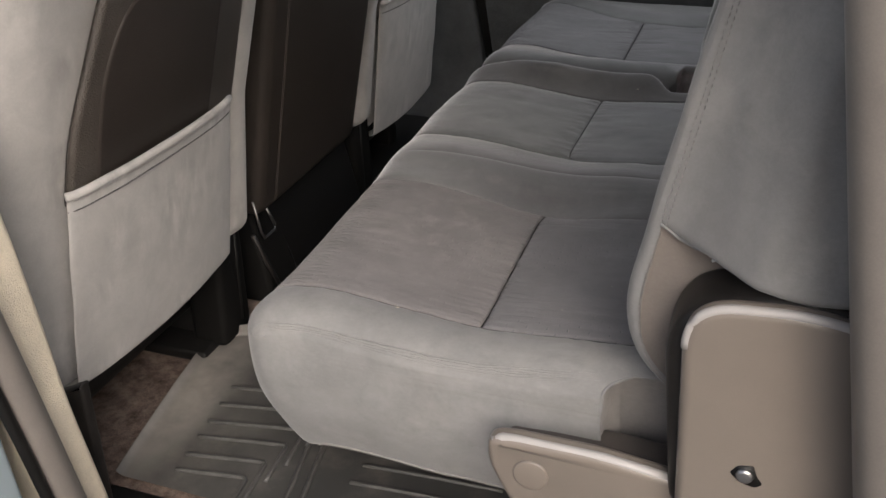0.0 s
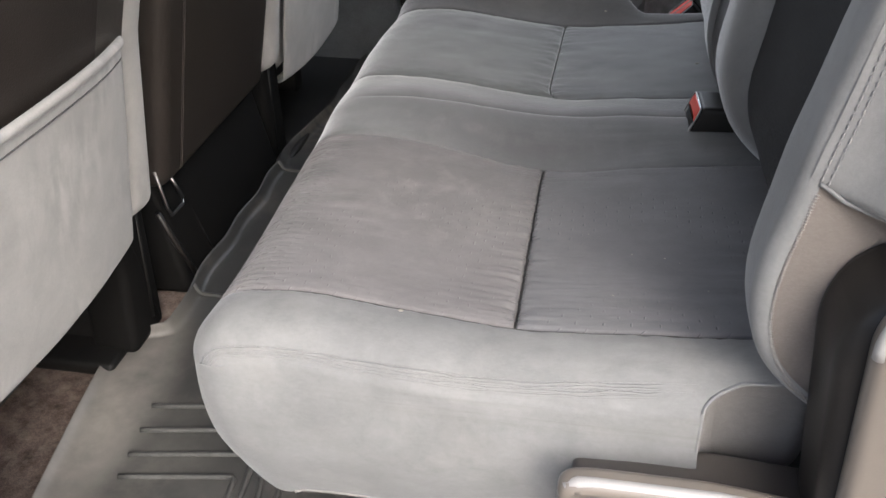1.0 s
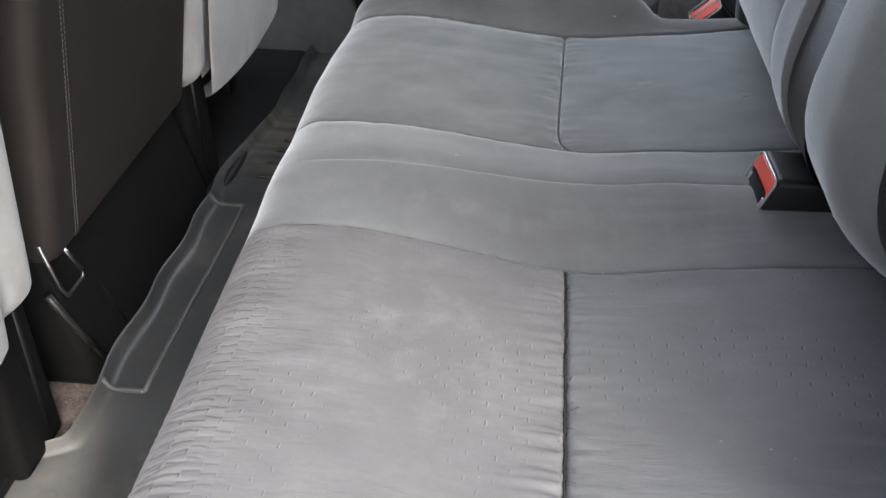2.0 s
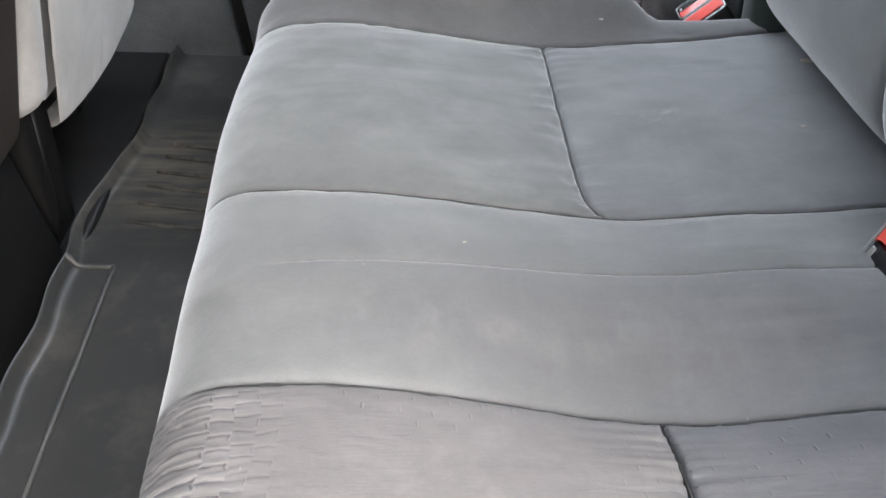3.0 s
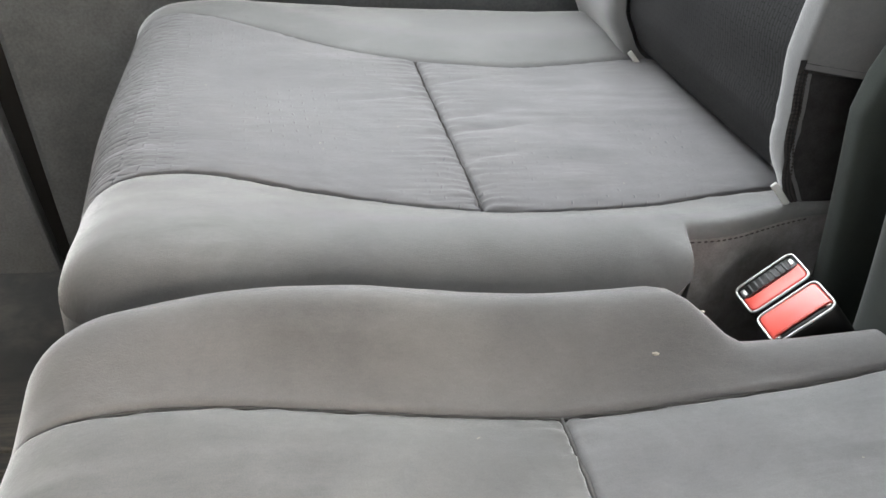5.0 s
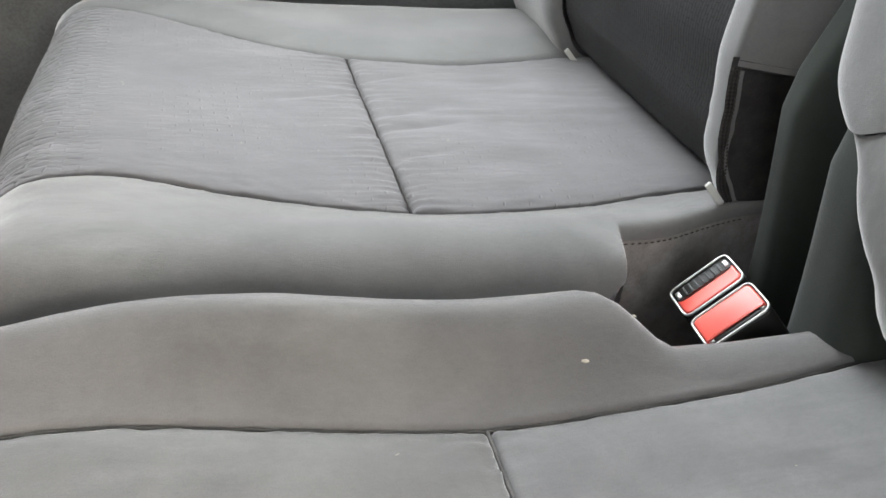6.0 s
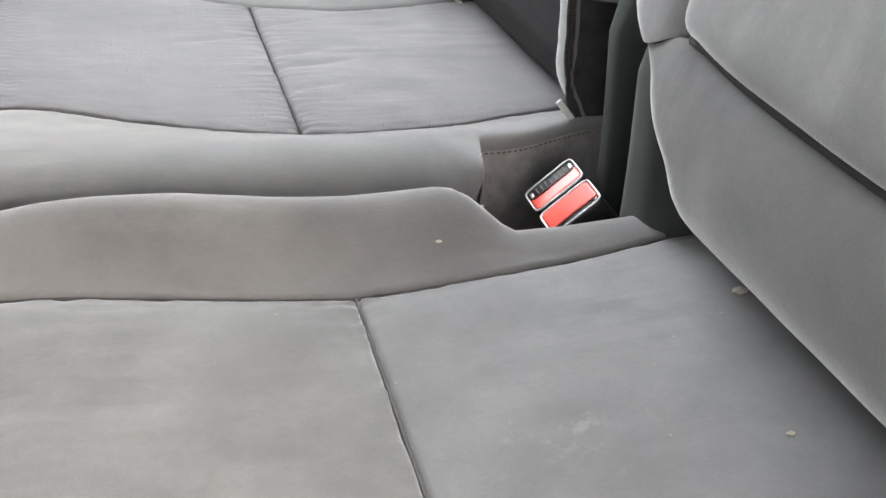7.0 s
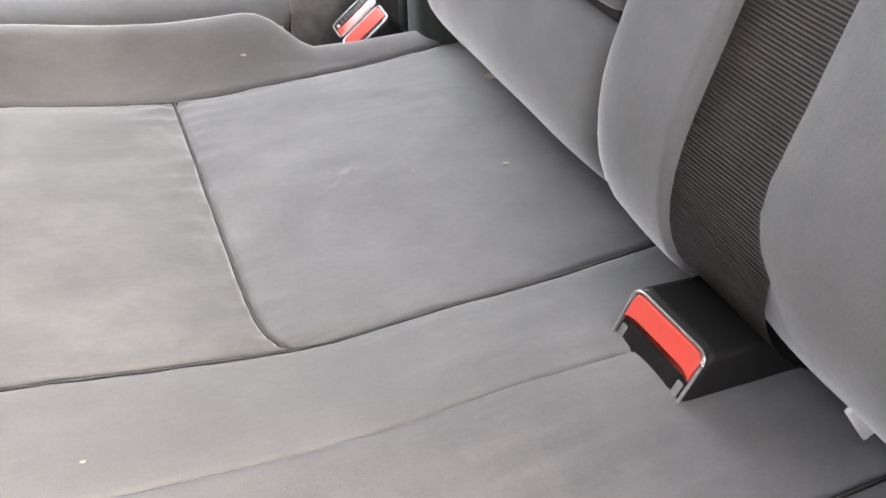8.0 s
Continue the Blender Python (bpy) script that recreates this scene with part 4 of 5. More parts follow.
border_far = lambda z: sum(float(np.interp(z + 0.003 * k, [.36, .45, .478, .512, .522, .532, .545, .60, 1.0], [.880, .884, .907, .925, .942, .960, .968, .982, 1.04])) for k in range(-3, 4)) / 7
part("middle_panel", back_panel(const(0.597), border_far, 60, 44, 0.014, "n", round_far=0.035, s1=S_ARM, end_seams="u", dip=0.017),
     suede_clean, backrest)
arm_far = lambda z: 0.884 - 0.08 * (z - 0.541)
part("armrest", back_panel(const(0.600), arm_far, 60, 50, -0.002, "nr", s0=S_ARM, end_seams="l", depth=0.016, dip=0.017), armrest_cloth, backrest,
     "folded-up grey armrest pad")
part("border", back_panel(arm_far, border_far, 60, 24, 0.012, "n", round_far=0.035, s0=S_ARM, dip=0.017), suede_clean, backrest)

# dark cord deepens the gap below the armrest; its shade is in the colour
part("armrest_gap_shade", tube([(lambda p, n: (p.x - n.x * 0.019, y, p.y - n.y * 0.019))(*along(S_ARM - 0.0085 * (1 - math.exp(-max(0.0, 0.86 - y) / 0.05)))) for y in lin(30, 0.606, 0.876)], 0.0036, 8), seam_dark, backrest, "dark cord filling the gap under the armrest with shade")
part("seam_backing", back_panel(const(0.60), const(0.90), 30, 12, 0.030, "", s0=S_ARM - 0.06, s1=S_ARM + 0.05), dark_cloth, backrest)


def far_line(extra):
    return lambda z: extra + float(np.interp(z, [.37, .39, .43, .47, .51, .60, 1.0], [0, .018, .038, .042, .036, .030, .030]))


backrest2 = part("backrest", rbox((0.56, 1.09, 0.38), (0.68, 1.56, 0.95), 0.03), dark_cloth, rear_seat_small, "reclined grey cloth backrest")
part("side_bolster", back_panel(const(1.062), const(1.098), 70, 26, far_line(0.0), "r", round_near=0.007), suede_clean, backrest2)
part("woven_insert", back_panel(const(1.098), const(1.412), 60, 30, far_line(0.015), ""), woven_back, backrest2, "dark woven cloth insert")
part("side_bolster", back_panel(const(1.412), const(1.60), 70, 24, far_line(-0.006), "n", round_far=0.04), suede_clean, backrest2)


def side_sheet(y, z0, z1, x_back, off, n=20, lean=0.0, bow=0.0):
    """The upright side of a backrest between two heights."""
    def fn(u, v):
        z = z0 + (z1 - z0) * u
        x0 = along(s_of_z(z))[0].x + (off(z) if callable(off) else off)
        return (x0 + (x_back - x0) * v, y + lean * v + bow * math.sin(math.pi * v), z)
    return grid(fn, lin(n), lin(12))


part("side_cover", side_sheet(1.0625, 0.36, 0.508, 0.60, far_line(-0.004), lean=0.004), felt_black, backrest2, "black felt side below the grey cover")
part("side_cover", side_sheet(1.0615, 0.502, 0.93, 0.64, far_line(0.0), bow=-0.034), suede_clean, backrest2, "grey velour side cover")
for dx in (-0.003, 0.0, 0.003):
    part("stitching", stitches([(along(s_of_z(z))[0].x + far_line(0.0)(z) + dx, 1.0616, z) for z in lin(24, 0.385, 0.503)], 0.0011, 0.0022, 0.0008), brown_thread, backrest2, "dark brown stitched edge")
# closes the cover from below; the overhang's shadow is put into its dark colour
part("cover_underside", grid(lambda u, v: (lambda x0: (x0 + (0.64 - x0) * u, 1.0655 - (0.004 + 0.034 * math.sin(math.pi * u)) * v, 0.5025 - 0.006 * math.sin(math.pi * v) + 0.004 * v))(along(s_of_z(0.502))[0].x + far_line(0.0)(0.502)), lin(24), lin(8)), felt_black, backrest2, "underside of the overhanging cover, shade put in as dark felt")


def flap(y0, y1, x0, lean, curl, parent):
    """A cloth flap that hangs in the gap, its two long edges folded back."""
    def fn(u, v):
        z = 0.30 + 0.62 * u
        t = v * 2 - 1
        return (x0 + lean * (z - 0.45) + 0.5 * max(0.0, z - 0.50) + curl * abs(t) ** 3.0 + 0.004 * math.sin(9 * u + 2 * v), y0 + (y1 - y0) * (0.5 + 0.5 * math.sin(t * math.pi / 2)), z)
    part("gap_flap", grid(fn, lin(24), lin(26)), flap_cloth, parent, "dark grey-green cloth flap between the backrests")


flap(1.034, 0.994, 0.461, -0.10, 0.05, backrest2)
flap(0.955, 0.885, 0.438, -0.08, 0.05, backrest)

# outboard side of the bench's backrest
part("side_face", side_sheet(-0.0165, 0.368, 0.585, 0.60, 0.0095, 24, bow=0.006), twill, backrest, "taupe twill side face")


def wing(u, v):
    x0 = 0.416 + 0.20 * v
    zl = float(np.interp(x0, [.416, .428, .44, .47, .51, .557, .62], [.580, .574, .566, .558, .548, .543, .549]))
    z = zl + (0.985 - zl) * u ** 1.3
    p = along(s_of_z(z))[0]
    out = 0.066 * (0.5 - 0.5 * math.cos(min(1.0, v * 1.7 + 0.04) * math.pi)) * (0.12 + 0.88 * math.sqrt(smooth01(u, -0.01, 0.06)))
    return (p.x + 0.006 + (0.62 - p.x) * v, -0.017 - out + soft(p.x + v, 0, z, 12, 0.002), z)


part("side_wing", grid(wing, lin(50), lin(40)), suede, backrest, "pale grey suede side wing")
part("wing_piping", tube([Vector(wing(0.0, v)) + Vector((0, -0.002, 0.0)) for v in lin(40, 0.03, 0.75)], 0.0014, 8), suede, backrest)
for off in (0.0, 0.006):
    part("stitching", stitches([Vector(wing(u, 0.03 + off * 4)) + Vector((0, -0.0008, 0)) for u in lin(24, 0.01, 0.9)], 0.0010), grey_thread, backrest, "double stitched seam")
part("stitching", stitches([(along(s_of_z(z))[0].x + 0.0135, -0.0178, z) for z in lin(40, 0.39, 0.57)], 0.0020, 0.0010, 0.0012), notch_twill, backrest, "ribbed overlock edge")

# recliner cover, hinge cover and fasteners
cover_line = round_corners([(0.482, 0.20), (0.459, 0.546), (0.56, 0.553), (0.622, 0.54), (0.66, 0.20)], [0.01, 0.046, 0.03, 0.05, 0.01], 10)
cover = part("recliner_cover", slab(cover_line, 1, -0.098, -0.075, 0.010, 4), beige_plastic, rear_seat, "beige plastic recliner cover")


def inset(line, by):
    """A closed outline moved inwards."""
    out = []
    for i, p in enumerate(line):
        d = Vector(line[(i + 1) % len(line)]) - Vector(line[i - 1])
        n = Vector((d.y, -d.x)).normalized()
        out.append(tuple(Vector(p) + by * n))
    return out


# the bevel's highlight, added as a pale strip along the rim
rim_line = [(x, -0.0925, z) for x, z in inset(cover_line, 0.0038) if z > 0.36 and x < 0.635]
rim_line = sorted(rim_line, key=lambda p: math.atan2(p[2] - 0.36, 0.55 - p[0]))
part("rim_highlight", tube(rim_line, 0.0046, 12), highlight_plastic, cover, "silvery highlight strip along the top rim")
part("fastener", slab([(0.531 + 0.008 * math.cos(a), 0.378 + 0.008 * math.sin(a)) for a in lin(13, 0, 2 * math.pi)[:-1]], 1, -0.103, -0.095, 0.003, 2), chrome, cover, "bright bolt in a broken hole")
part("hole", slab(round_corners([(0.518, 0.378), (0.524, 0.387), (0.537, 0.390), (0.542, 0.377), (0.547, 0.371), (0.541, 0.366), (0.528, 0.369)], 0.002, 2), 1, -0.0992, -0.094, 0), black_plastic, cover,
     "broken dark hole edge")
part("recliner_housing", slab(round_corners([(0.468, 0.30), (0.446, 0.49), (0.462, 0.530), (0.53, 0.556), (0.64, 0.55), (0.66, 0.30)], [0.02, 0.04, 0.04, 0.05, 0.04, 0.01]), 1, -0.082, -0.006, 0.014, 4),
     dark_plastic, rear_seat, "black plastic recliner housing")
bracket = part("hinge_cover", slab(round_corners([(0.281, 0.332), (0.305, 0.337), (0.40, 0.337), (0.474, 0.327), (0.490, 0.335), (0.495, 0.16), (0.37, 0.16), (0.305, 0.25), (0.281, 0.30)],
                                                 [0.012, 0.012, 0.02, 0.01, 0.004, 0.01, 0.06, 0.05, 0.03]), 1, -0.072, -0.047, 0.009, 4), beige_plastic, rear_seat, "beige plastic hinge cover")
# highlight on the hinge cover's top edge, added as a pale strip
part("rim_highlight", tube([(0.286 + 0.0, -0.0645, 0.318), (0.289, -0.0645, 0.327), (0.297, -0.0645, 0.3315), (0.31, -0.0645, 0.3325), (0.40, -0.0645, 0.3325), (0.44, -0.0645, 0.328), (0.474, -0.0645, 0.3225)], 0.0055, 10), highlight_plastic, bracket, "silvery highlight strip along the top rim")
part("cap", slab([(0.329 + 0.019 * math.cos(a), 0.296 + 0.019 * math.sin(a)) for a in lin(29, 0, 2 * math.pi)[:-1]], 1, -0.0745, -0.070, 0.002, 2), beige_plastic, bracket, "round plug")
part("hinge_housing", slab(round_corners([(0.290, 0.305), (0.41, 0.308), (0.50, 0.300), (0.50, 0.17), (0.38, 0.17), (0.30, 0.25)], 0.01), 1, -0.055, 0.01, 0.004), shelf_plastic, rear_seat, "dark tray behind the hinge cover")


NOTCH_BACK = 0.024
notch_edge = [Vector((NOTCH_X + 0.006 - 0.0055 * smooth01(z, 0.27, 0.325), -0.0125 + 0.035 * ((0.36 - z) / 0.17) ** 2.6, z)) for z in lin(14, 0.225, 0.338)]
notch_edge += [big.place(x, near_line(x)) + Vector((0, -0.0006, 0.0)) for x in [NOTCH_X + 0.0004 + 0.0296 * (k / 13) ** 2 for k in range(14)]]
notch_edge += [big.place(x, near_line(x)) + Vector((0, -0.0006, 0)) for x in lin(12, NOTCH_X + 0.035, 0.51)]


def notch(i, w):
    """The recess in the cushion's side: from its stitched edge it rolls inwards to a back wall."""
    p = notch_edge[i]
    a = w * math.pi / 2
    side = 1 - smooth01(i, 12, 27)
    deep = max(0.004, NOTCH_BACK - p.y)
    return (p.x + 0.016 * side * (1 - math.cos(a)) * 1.0, p.y + deep * math.sin(a), p.z - 0.014 * (1 - side) * (1 - math.cos(a)))


part("notch_face", grid(notch, range(len(notch_edge)), lin(10)), notch_twill, rear_seat, "grey twill notch in the cushion side")
part("notch_back", grid(lambda u, v: (NOTCH_X + 0.010 + 0.096 * u, NOTCH_BACK + 0.001 + 0.02 * smooth01(u, 0.75, 1.0) + 0.012 * (1 - v) ** 2, 0.27 + 0.105 * v), lin(24), lin(14)), notch_twill, rear_seat)
part("notch_piping", tube(notch_edge, 0.0017, 8), suede, rear_seat, "grey piping round the notch")
part("stitching", stitches([Vector(notch(i, 0.22)) for i in range(8, len(notch_edge) - 4)], 0.0009, 0.0035, 0.0025), grey_thread, rear_seat)


# stitched and puckered seam round the near bolster
def bolster_line(x, down):
    """A place on the near bolster's rounding, below its stitched seam by some degrees."""
    a = radians(min(89.0, 58 - 20 * smooth01(x, 0.0, 0.38) + down))
    return big.place(x, -0.012 + 0.046 * (1 - math.sin(a)))


def pucker(x, k):
    return 2.2 * noise.noise((x * 22, k * 3.7, 1.0)) + 1.8 * noise.noise((x * 70, k * 2.1, 5.0))


for k, (low, r) in enumerate(((0.0, 0.0011), (2.4, 0.0006), (4.5, 0.0009), (7.2, 0.0006), (9.5, 0.0010), (12.2, 0.0006), (14.5, 0.0008), (17.5, 0.0005))):
    part("seam_pucker", tube([bolster_line(x, low + pucker(x, k)) + Vector((0, 0.0002 + 0.0018 * smooth01(x, 0.34, 0.383), -0.0002 - 0.001 * smooth01(x, 0.34, 0.383))) for x in lin(160, -0.045, 0.383)], r, 6), suede, rear_seat)
for low in (-3.0, 6.5):
    part("stitching", stitches([bolster_line(x, low) + Vector((0, -0.0004, 0.0004)) for x in lin(70, -0.04, 0.383)], 0.0008), suede, rear_seat)


# ---------------------------------------------------------------- buckles
def buckle(m, label, flip=False, toothed=True, size=1.0, body_dir=None):
    """A belt buckle: its face looks along local +z, 48 mm wide along x and 31 mm deep along y."""
    b = thing("belt_buckle", m.translation, label, "seat belt buckle", "rear belt buckles")
    q = lambda bm: moved(bm, m @ Matrix.Scale(size, 4))
    s = -1 if flip else 1
    outer = round_corners([(-0.024, -0.0155), (0.024, -0.0155), (0.024, 0.0155), (-0.024, 0.0155)], 0.006)
    body = slab(outer, 2, -0.080, -0.003, 0.003, 3)
    if body_dir:
        d = m.to_3x3().inverted() @ Vector(body_dir)
        moved(body, Matrix(((1, 0, d.x / d.z, 0), (0, 1, d.y / d.z, 0), (0, 0, 1, 0), (0, 0, 0, 1))))
    part("body", q(body), black_plastic, b, "black plastic body")
    loop = [(x * 0.97, y * 0.955, -0.0022) for x, y in outer]
    part("rim", q(tube(loop + loop[:2], 0.0009, 8)), chrome, b, "thin bright rim")
    e = 0.0038 if toothed else (-0.0045 if flip else 0.0055)
    ol = round_corners([(-0.0222, -0.0138 * s), (0.0222, -0.0138 * s), (0.0222, (0.0065 - e) * s), (0.0165, (0.0040 - e) * s), (-0.0165, (0.0040 - e) * s), (-0.0222, (0.0065 - e) * s)],
                       [0.005, 0.005, 0.002, 0.004, 0.004, 0.002])
    part("button", q(slab(ol, 2, -0.008, -0.0015, 0.0016, 3)), red_plastic, b, "red release button")
    y0, y1 = sorted(((0.0050 - e) * s, 0.0128 * s))
    part("slot", q(rbox((-0.0165, y0, -0.006), (0.0165, y1, -0.0026), 0.001, 2)), black_plastic, b, "dark tongue slot")
    if toothed:
        for x in lin(7, -0.0135, 0.0135):
            part("tooth", q(rbox((x - 0.0007, y0 + 0.001, -0.003), (x + 0.0007, y1 - 0.001, -0.0016), 0.0003, 1)), trim_m, b)
    for x in (-0.019, 0.019):
        part("slot_corner", q(rbox((x - 0.0018, y0 + 0.003, -0.004), (x + 0.0018, y1 - 0.002, -0.0022), 0.0008, 2)), chrome, b)
    part("stalk", q(rbox((-0.018, -0.008, -0.2), (0.018, 0.008, -0.075), 0.004)), dark_cloth, b, "black webbing stalk")
    return b


def axes(o, ex, ey):
    ex = Vector(ex).normalized()
    ez = ex.cross(Vector(ey)).normalized()
    ey = ez.cross(ex)
    return Matrix.Translation(o) @ Matrix((ex, ey, ez)).transposed().to_4x4()


wide = Vector((0.033, -0.012, 0.032)).normalized()
deep = Vector((0.004, 0.069, -0.001)).normalized()
wide = (wide - wide.dot(deep) * deep).normalized()
mid = Vector((0.4125, 0.969, 0.3755))
buckle(axes(mid + deep * 0.0175, wide, deep), "black belt buckle with red button in the gap between cushions")
buckle(axes(mid - deep * 0.0175, wide, deep), "black belt buckle with red button in the gap between cushions", True, False)
buckle(axes((0.399, 0.489, 0.398), (-0.05, 0.98, 0.0), (-0.36, 0.0, -0.93)), "black belt buckle with red button lying by the backrest", False, False, 1.22, (0.98, -0.06, 0.02))

# ---------------------------------------------------------------- driver's seat and middle seat
def lean_x(z):
    """The line of a front seat's back, steeper below the pocket's edge."""
    return -0.302 + (0.13 if z < 0.47 else 0.28) * (z - 0.47)


def front_seat(flip, shift, label):
    """A front seat seen from behind: padded back, map pocket, dark vinyl shell; flip mirrors it across the cabin."""
    Y = lambda y: (shift - y) if flip else (shift + y)
    seat = thing("front_seat", (-0.4, Y(0.24), 0.0), label, "car seat")
    order = (lambda bm: (bmesh.ops.reverse_faces(bm, faces=bm.faces), bm)[1]) if flip else (lambda bm: bm)
    zt = 0.88

    def shell(u, v):
        z = 0.15 + (zt - 0.15) * u
        a = v * math.pi
        y = -0.035 + 0.50 * (0.5 - 0.5 * math.copysign(abs(math.cos(a)) ** 0.4, math.cos(a)))
        fwd = 0.22 * (1 - abs(math.sin(a)) ** 0.25)
        low = 0.03 * (1 - smooth01(u, 0, 0.05)) + 0.03 * smooth01(u, 0.94, 1)
        return (lean_x(z) - 0.012 - fwd - low + soft(0, y, z, 9, 0.002), Y(y), z)

    back = part("backrest", order(grid(shell, lin(40), lin(90))), suede_front, seat, "pale grey suede backrest")

    for v in (0.036, 0.043):
        part("stitching", stitches([Vector(shell(u, v)) + Vector((0, -0.0008 if not flip else 0.0008, 0)) for u in lin(60, 0.05, 0.95)], 0.0010), grey_thread, back, "double stitched side seam")

    def bolster(u, v):
        z = 0.205 + (zt - 0.205) * u
        a = math.pi * v
        end = math.sqrt(max(0.0, 1 - (1 - min(1.0, u / 0.045)) ** 2))
        return (lean_x(z) - 0.046 + 0.054 * math.sin(a) ** 0.6 * (0.25 + 0.75 * end) - (0.0 if v < 0.5 else 0.10 * (2 * v - 1) ** 2), Y(0.405 + 0.105 * (0.5 - 0.5 * math.cos(a)) - 0.012 * (1 - end) * smooth01(v, 0.5, 1)), z)

    part("side_bolster", order(grid(bolster, spaced(40, 0, 1, True, False), lin(30))), suede_front, back, "rounded pale grey side bolster")
    core_bm = rbox((-0.16, min(Y(0.0), Y(0.48)), 0.0), (-0.055, max(Y(0.0), Y(0.48)), zt - 0.20), 0.03)
    part("backrest_core", moved(core_bm, Matrix.Translation((lean_x(0.16), 0, 0.16)) @ Matrix.Shear("XY", 4, (0.13, 0))), dark_cloth, seat)
    part("seat_base", rbox((-0.85, min(Y(0.0), Y(0.48)), 0.05), (-0.43, max(Y(0.0), Y(0.48)), 0.17), 0.03), black_plastic, seat, "dark plastic seat base")
    for y in (0.06, 0.40):
        part("seat_rail", rbox((-0.85, min(Y(y), Y(y + 0.05)), -0.012), (-0.42, max(Y(y), Y(y + 0.05)), 0.06), 0.008), black_plastic, seat, "black seat rail")
    pa, pb, zo, zp = 0.034, 0.418, 0.475, 0.135 if flip else 0.168

    def pocket(u, v):
        z = zp + (zo - zp) * u + 0.03 * (1 - u) * (2 * v - 1) ** 2 * 0.4
        x = lean_x(z) + 0.006 + 0.020 * math.sin(math.pi * v) ** 0.45 * (0.55 + 0.45 * u)
        x -= 0.05 * (1 - smooth01(u, 0, 0.07)) ** 2
        left = pa - 0.028 * (1 - u)
        return (x + soft(1, v, u, 5, 0.002), Y(left + (pb - 0.012 * (1 - u) - left) * v), z)

    part("map_pocket", order(grid(pocket, spaced(40, 0, 1, True, True), spaced(40, 0, 1, True, True))), suede_front, back, "pale grey suede map pocket")
    part("pocket_piping", tube([Vector(pocket(1.0, v)) + Vector((-0.001, 0, 0.004)) for v in lin(36)], 0.0062, 10), suede_front, back, "rolled pocket edge")
    part("pocket_seam", tube([Vector(pocket(0.945, v)) + Vector((0.0005, 0, 0)) for v in lin(36)], 0.0010, 6), seam_grey, back)
    sheared = Matrix.Translation((-0.4336, 0, 0)) @ Matrix.Shear("XY", 4, (0.28, 0))
    ol = round_corners([(Y(0.041), 0.458), (Y(0.43), 0.44), (Y(0.435), 0.84), (Y(0.20), 0.84), (Y(0.115), 0.76), (Y(0.045), 0.55)], [0.01, 0.01, 0.06, 0.08, 0.1, 0.1])
    part("back_frame", moved(slab(ol, 0, -0.01, 0.006, 0.010), sheared), leather_coarse, back, "grained dark brown vinyl frame")
    ol = round_corners([(Y(0.088), 0.40), (Y(0.352), 0.40), (Y(0.362), 0.71), (Y(0.15), 0.71), (Y(0.095), 0.62)], [0.01, 0.01, 0.03, 0.05, 0.08])
    part("back_panel", moved(slab(ol, 0, -0.01, 0.0095, 0.005), sheared), leather, back, "smooth dark brown panel")
    boot = slab(round_corners([(Y(0.38), 0.0), (Y(0.475), 0.0), (Y(0.478), 0.225), (Y(0.40), 0.235)], [0.015, 0.015, 0.02, 0.02]), 0, -0.075, 0.0, 0.014, 4)
    part("recliner_boot", moved(boot, Matrix.Translation((-0.352, 0, 0)) @ Matrix.Shear("XY", 4, (0.02, 0))), matte_black, seat, "black plastic recliner boot")
    part("fastener", moved(rbox((-0.012, -0.005, 0.0), (0.012, 0.005, 0.007), 0.002, 2), pose(-0.402, Y(0.446), 0.012, 0, 12, 25)), latch_metal, seat, "small bright metal clip")
    part("boot_edge", tube([(-0.349, Y(0.452), 0.215), (-0.351, Y(0.447), 0.12), (-0.353, Y(0.442), 0.03)], 0.004, 6), black_plastic, seat)
    # passenger side: spread wide as an added black sheet over the shaded carpet
    part("rail_cover", rbox((-0.70, min(Y(-0.13 if flip else 0.34), Y(0.485)), -0.012), (-0.322 if flip else -0.372, max(Y(-0.13 if flip else 0.34), Y(0.485)), 0.012), 0.008), black_plastic, seat, "black plastic rail cover")
    if not flip:
        part("side_trim", moved(slab(round_corners([(-0.43, 0.02), (-0.285, 0.02), (-0.283, 0.252), (-0.33, 0.225), (-0.43, 0.22)], [0.02, 0.01, 0.006, 0.02, 0.02]), 1, -0.045, -0.028, 0.005), Matrix.Shear("XY", 4, (0.05, 0))), dark_plastic, seat, "dark brown plastic side trim")
    return seat


front_seat(False, 0.0, "grey suede driver seat with map pocket and brown vinyl back")
front_seat(True, 1.462, "grey suede front passenger seat seen from behind")

middle = thing("middle_seat", (-0.42, 0.76, 0.04), "dark brown leatherette middle seat back above black console", "car seat")
mol = round_corners([(0.530, 0.196), (0.965, 0.196), (0.972, 0.765), (0.530, 0.765)], [0.03, 0.03, 0.05, 0.05])
mback = part("backrest", moved(slab(mol, 0, -0.14, 0.0, 0.02, 4), Matrix.Translation((-0.382, 0, 0)) @ Matrix.Shear("XY", 4, (0.20, 0))), leather, middle)
for off in (0.030, 0.036):
    part("stitching", stitches([(-0.3815 + 0.20 * z + 0.001, 0.556 + off, z) for z in lin(20, 0.21, 0.72)], 0.0008, 0.004, 0.002), tan_thread, mback, "tan double stitching")
part("console_base", moved(slab(round_corners([(0.535, 0.0), (0.985, 0.0), (0.965, 0.21), (0.55, 0.21)], 0.02), 0, -0.52, -0.334, 0.014), Matrix.Shear("XY", 4, (-0.17, 0))), matte_black, middle, "black plastic console base")
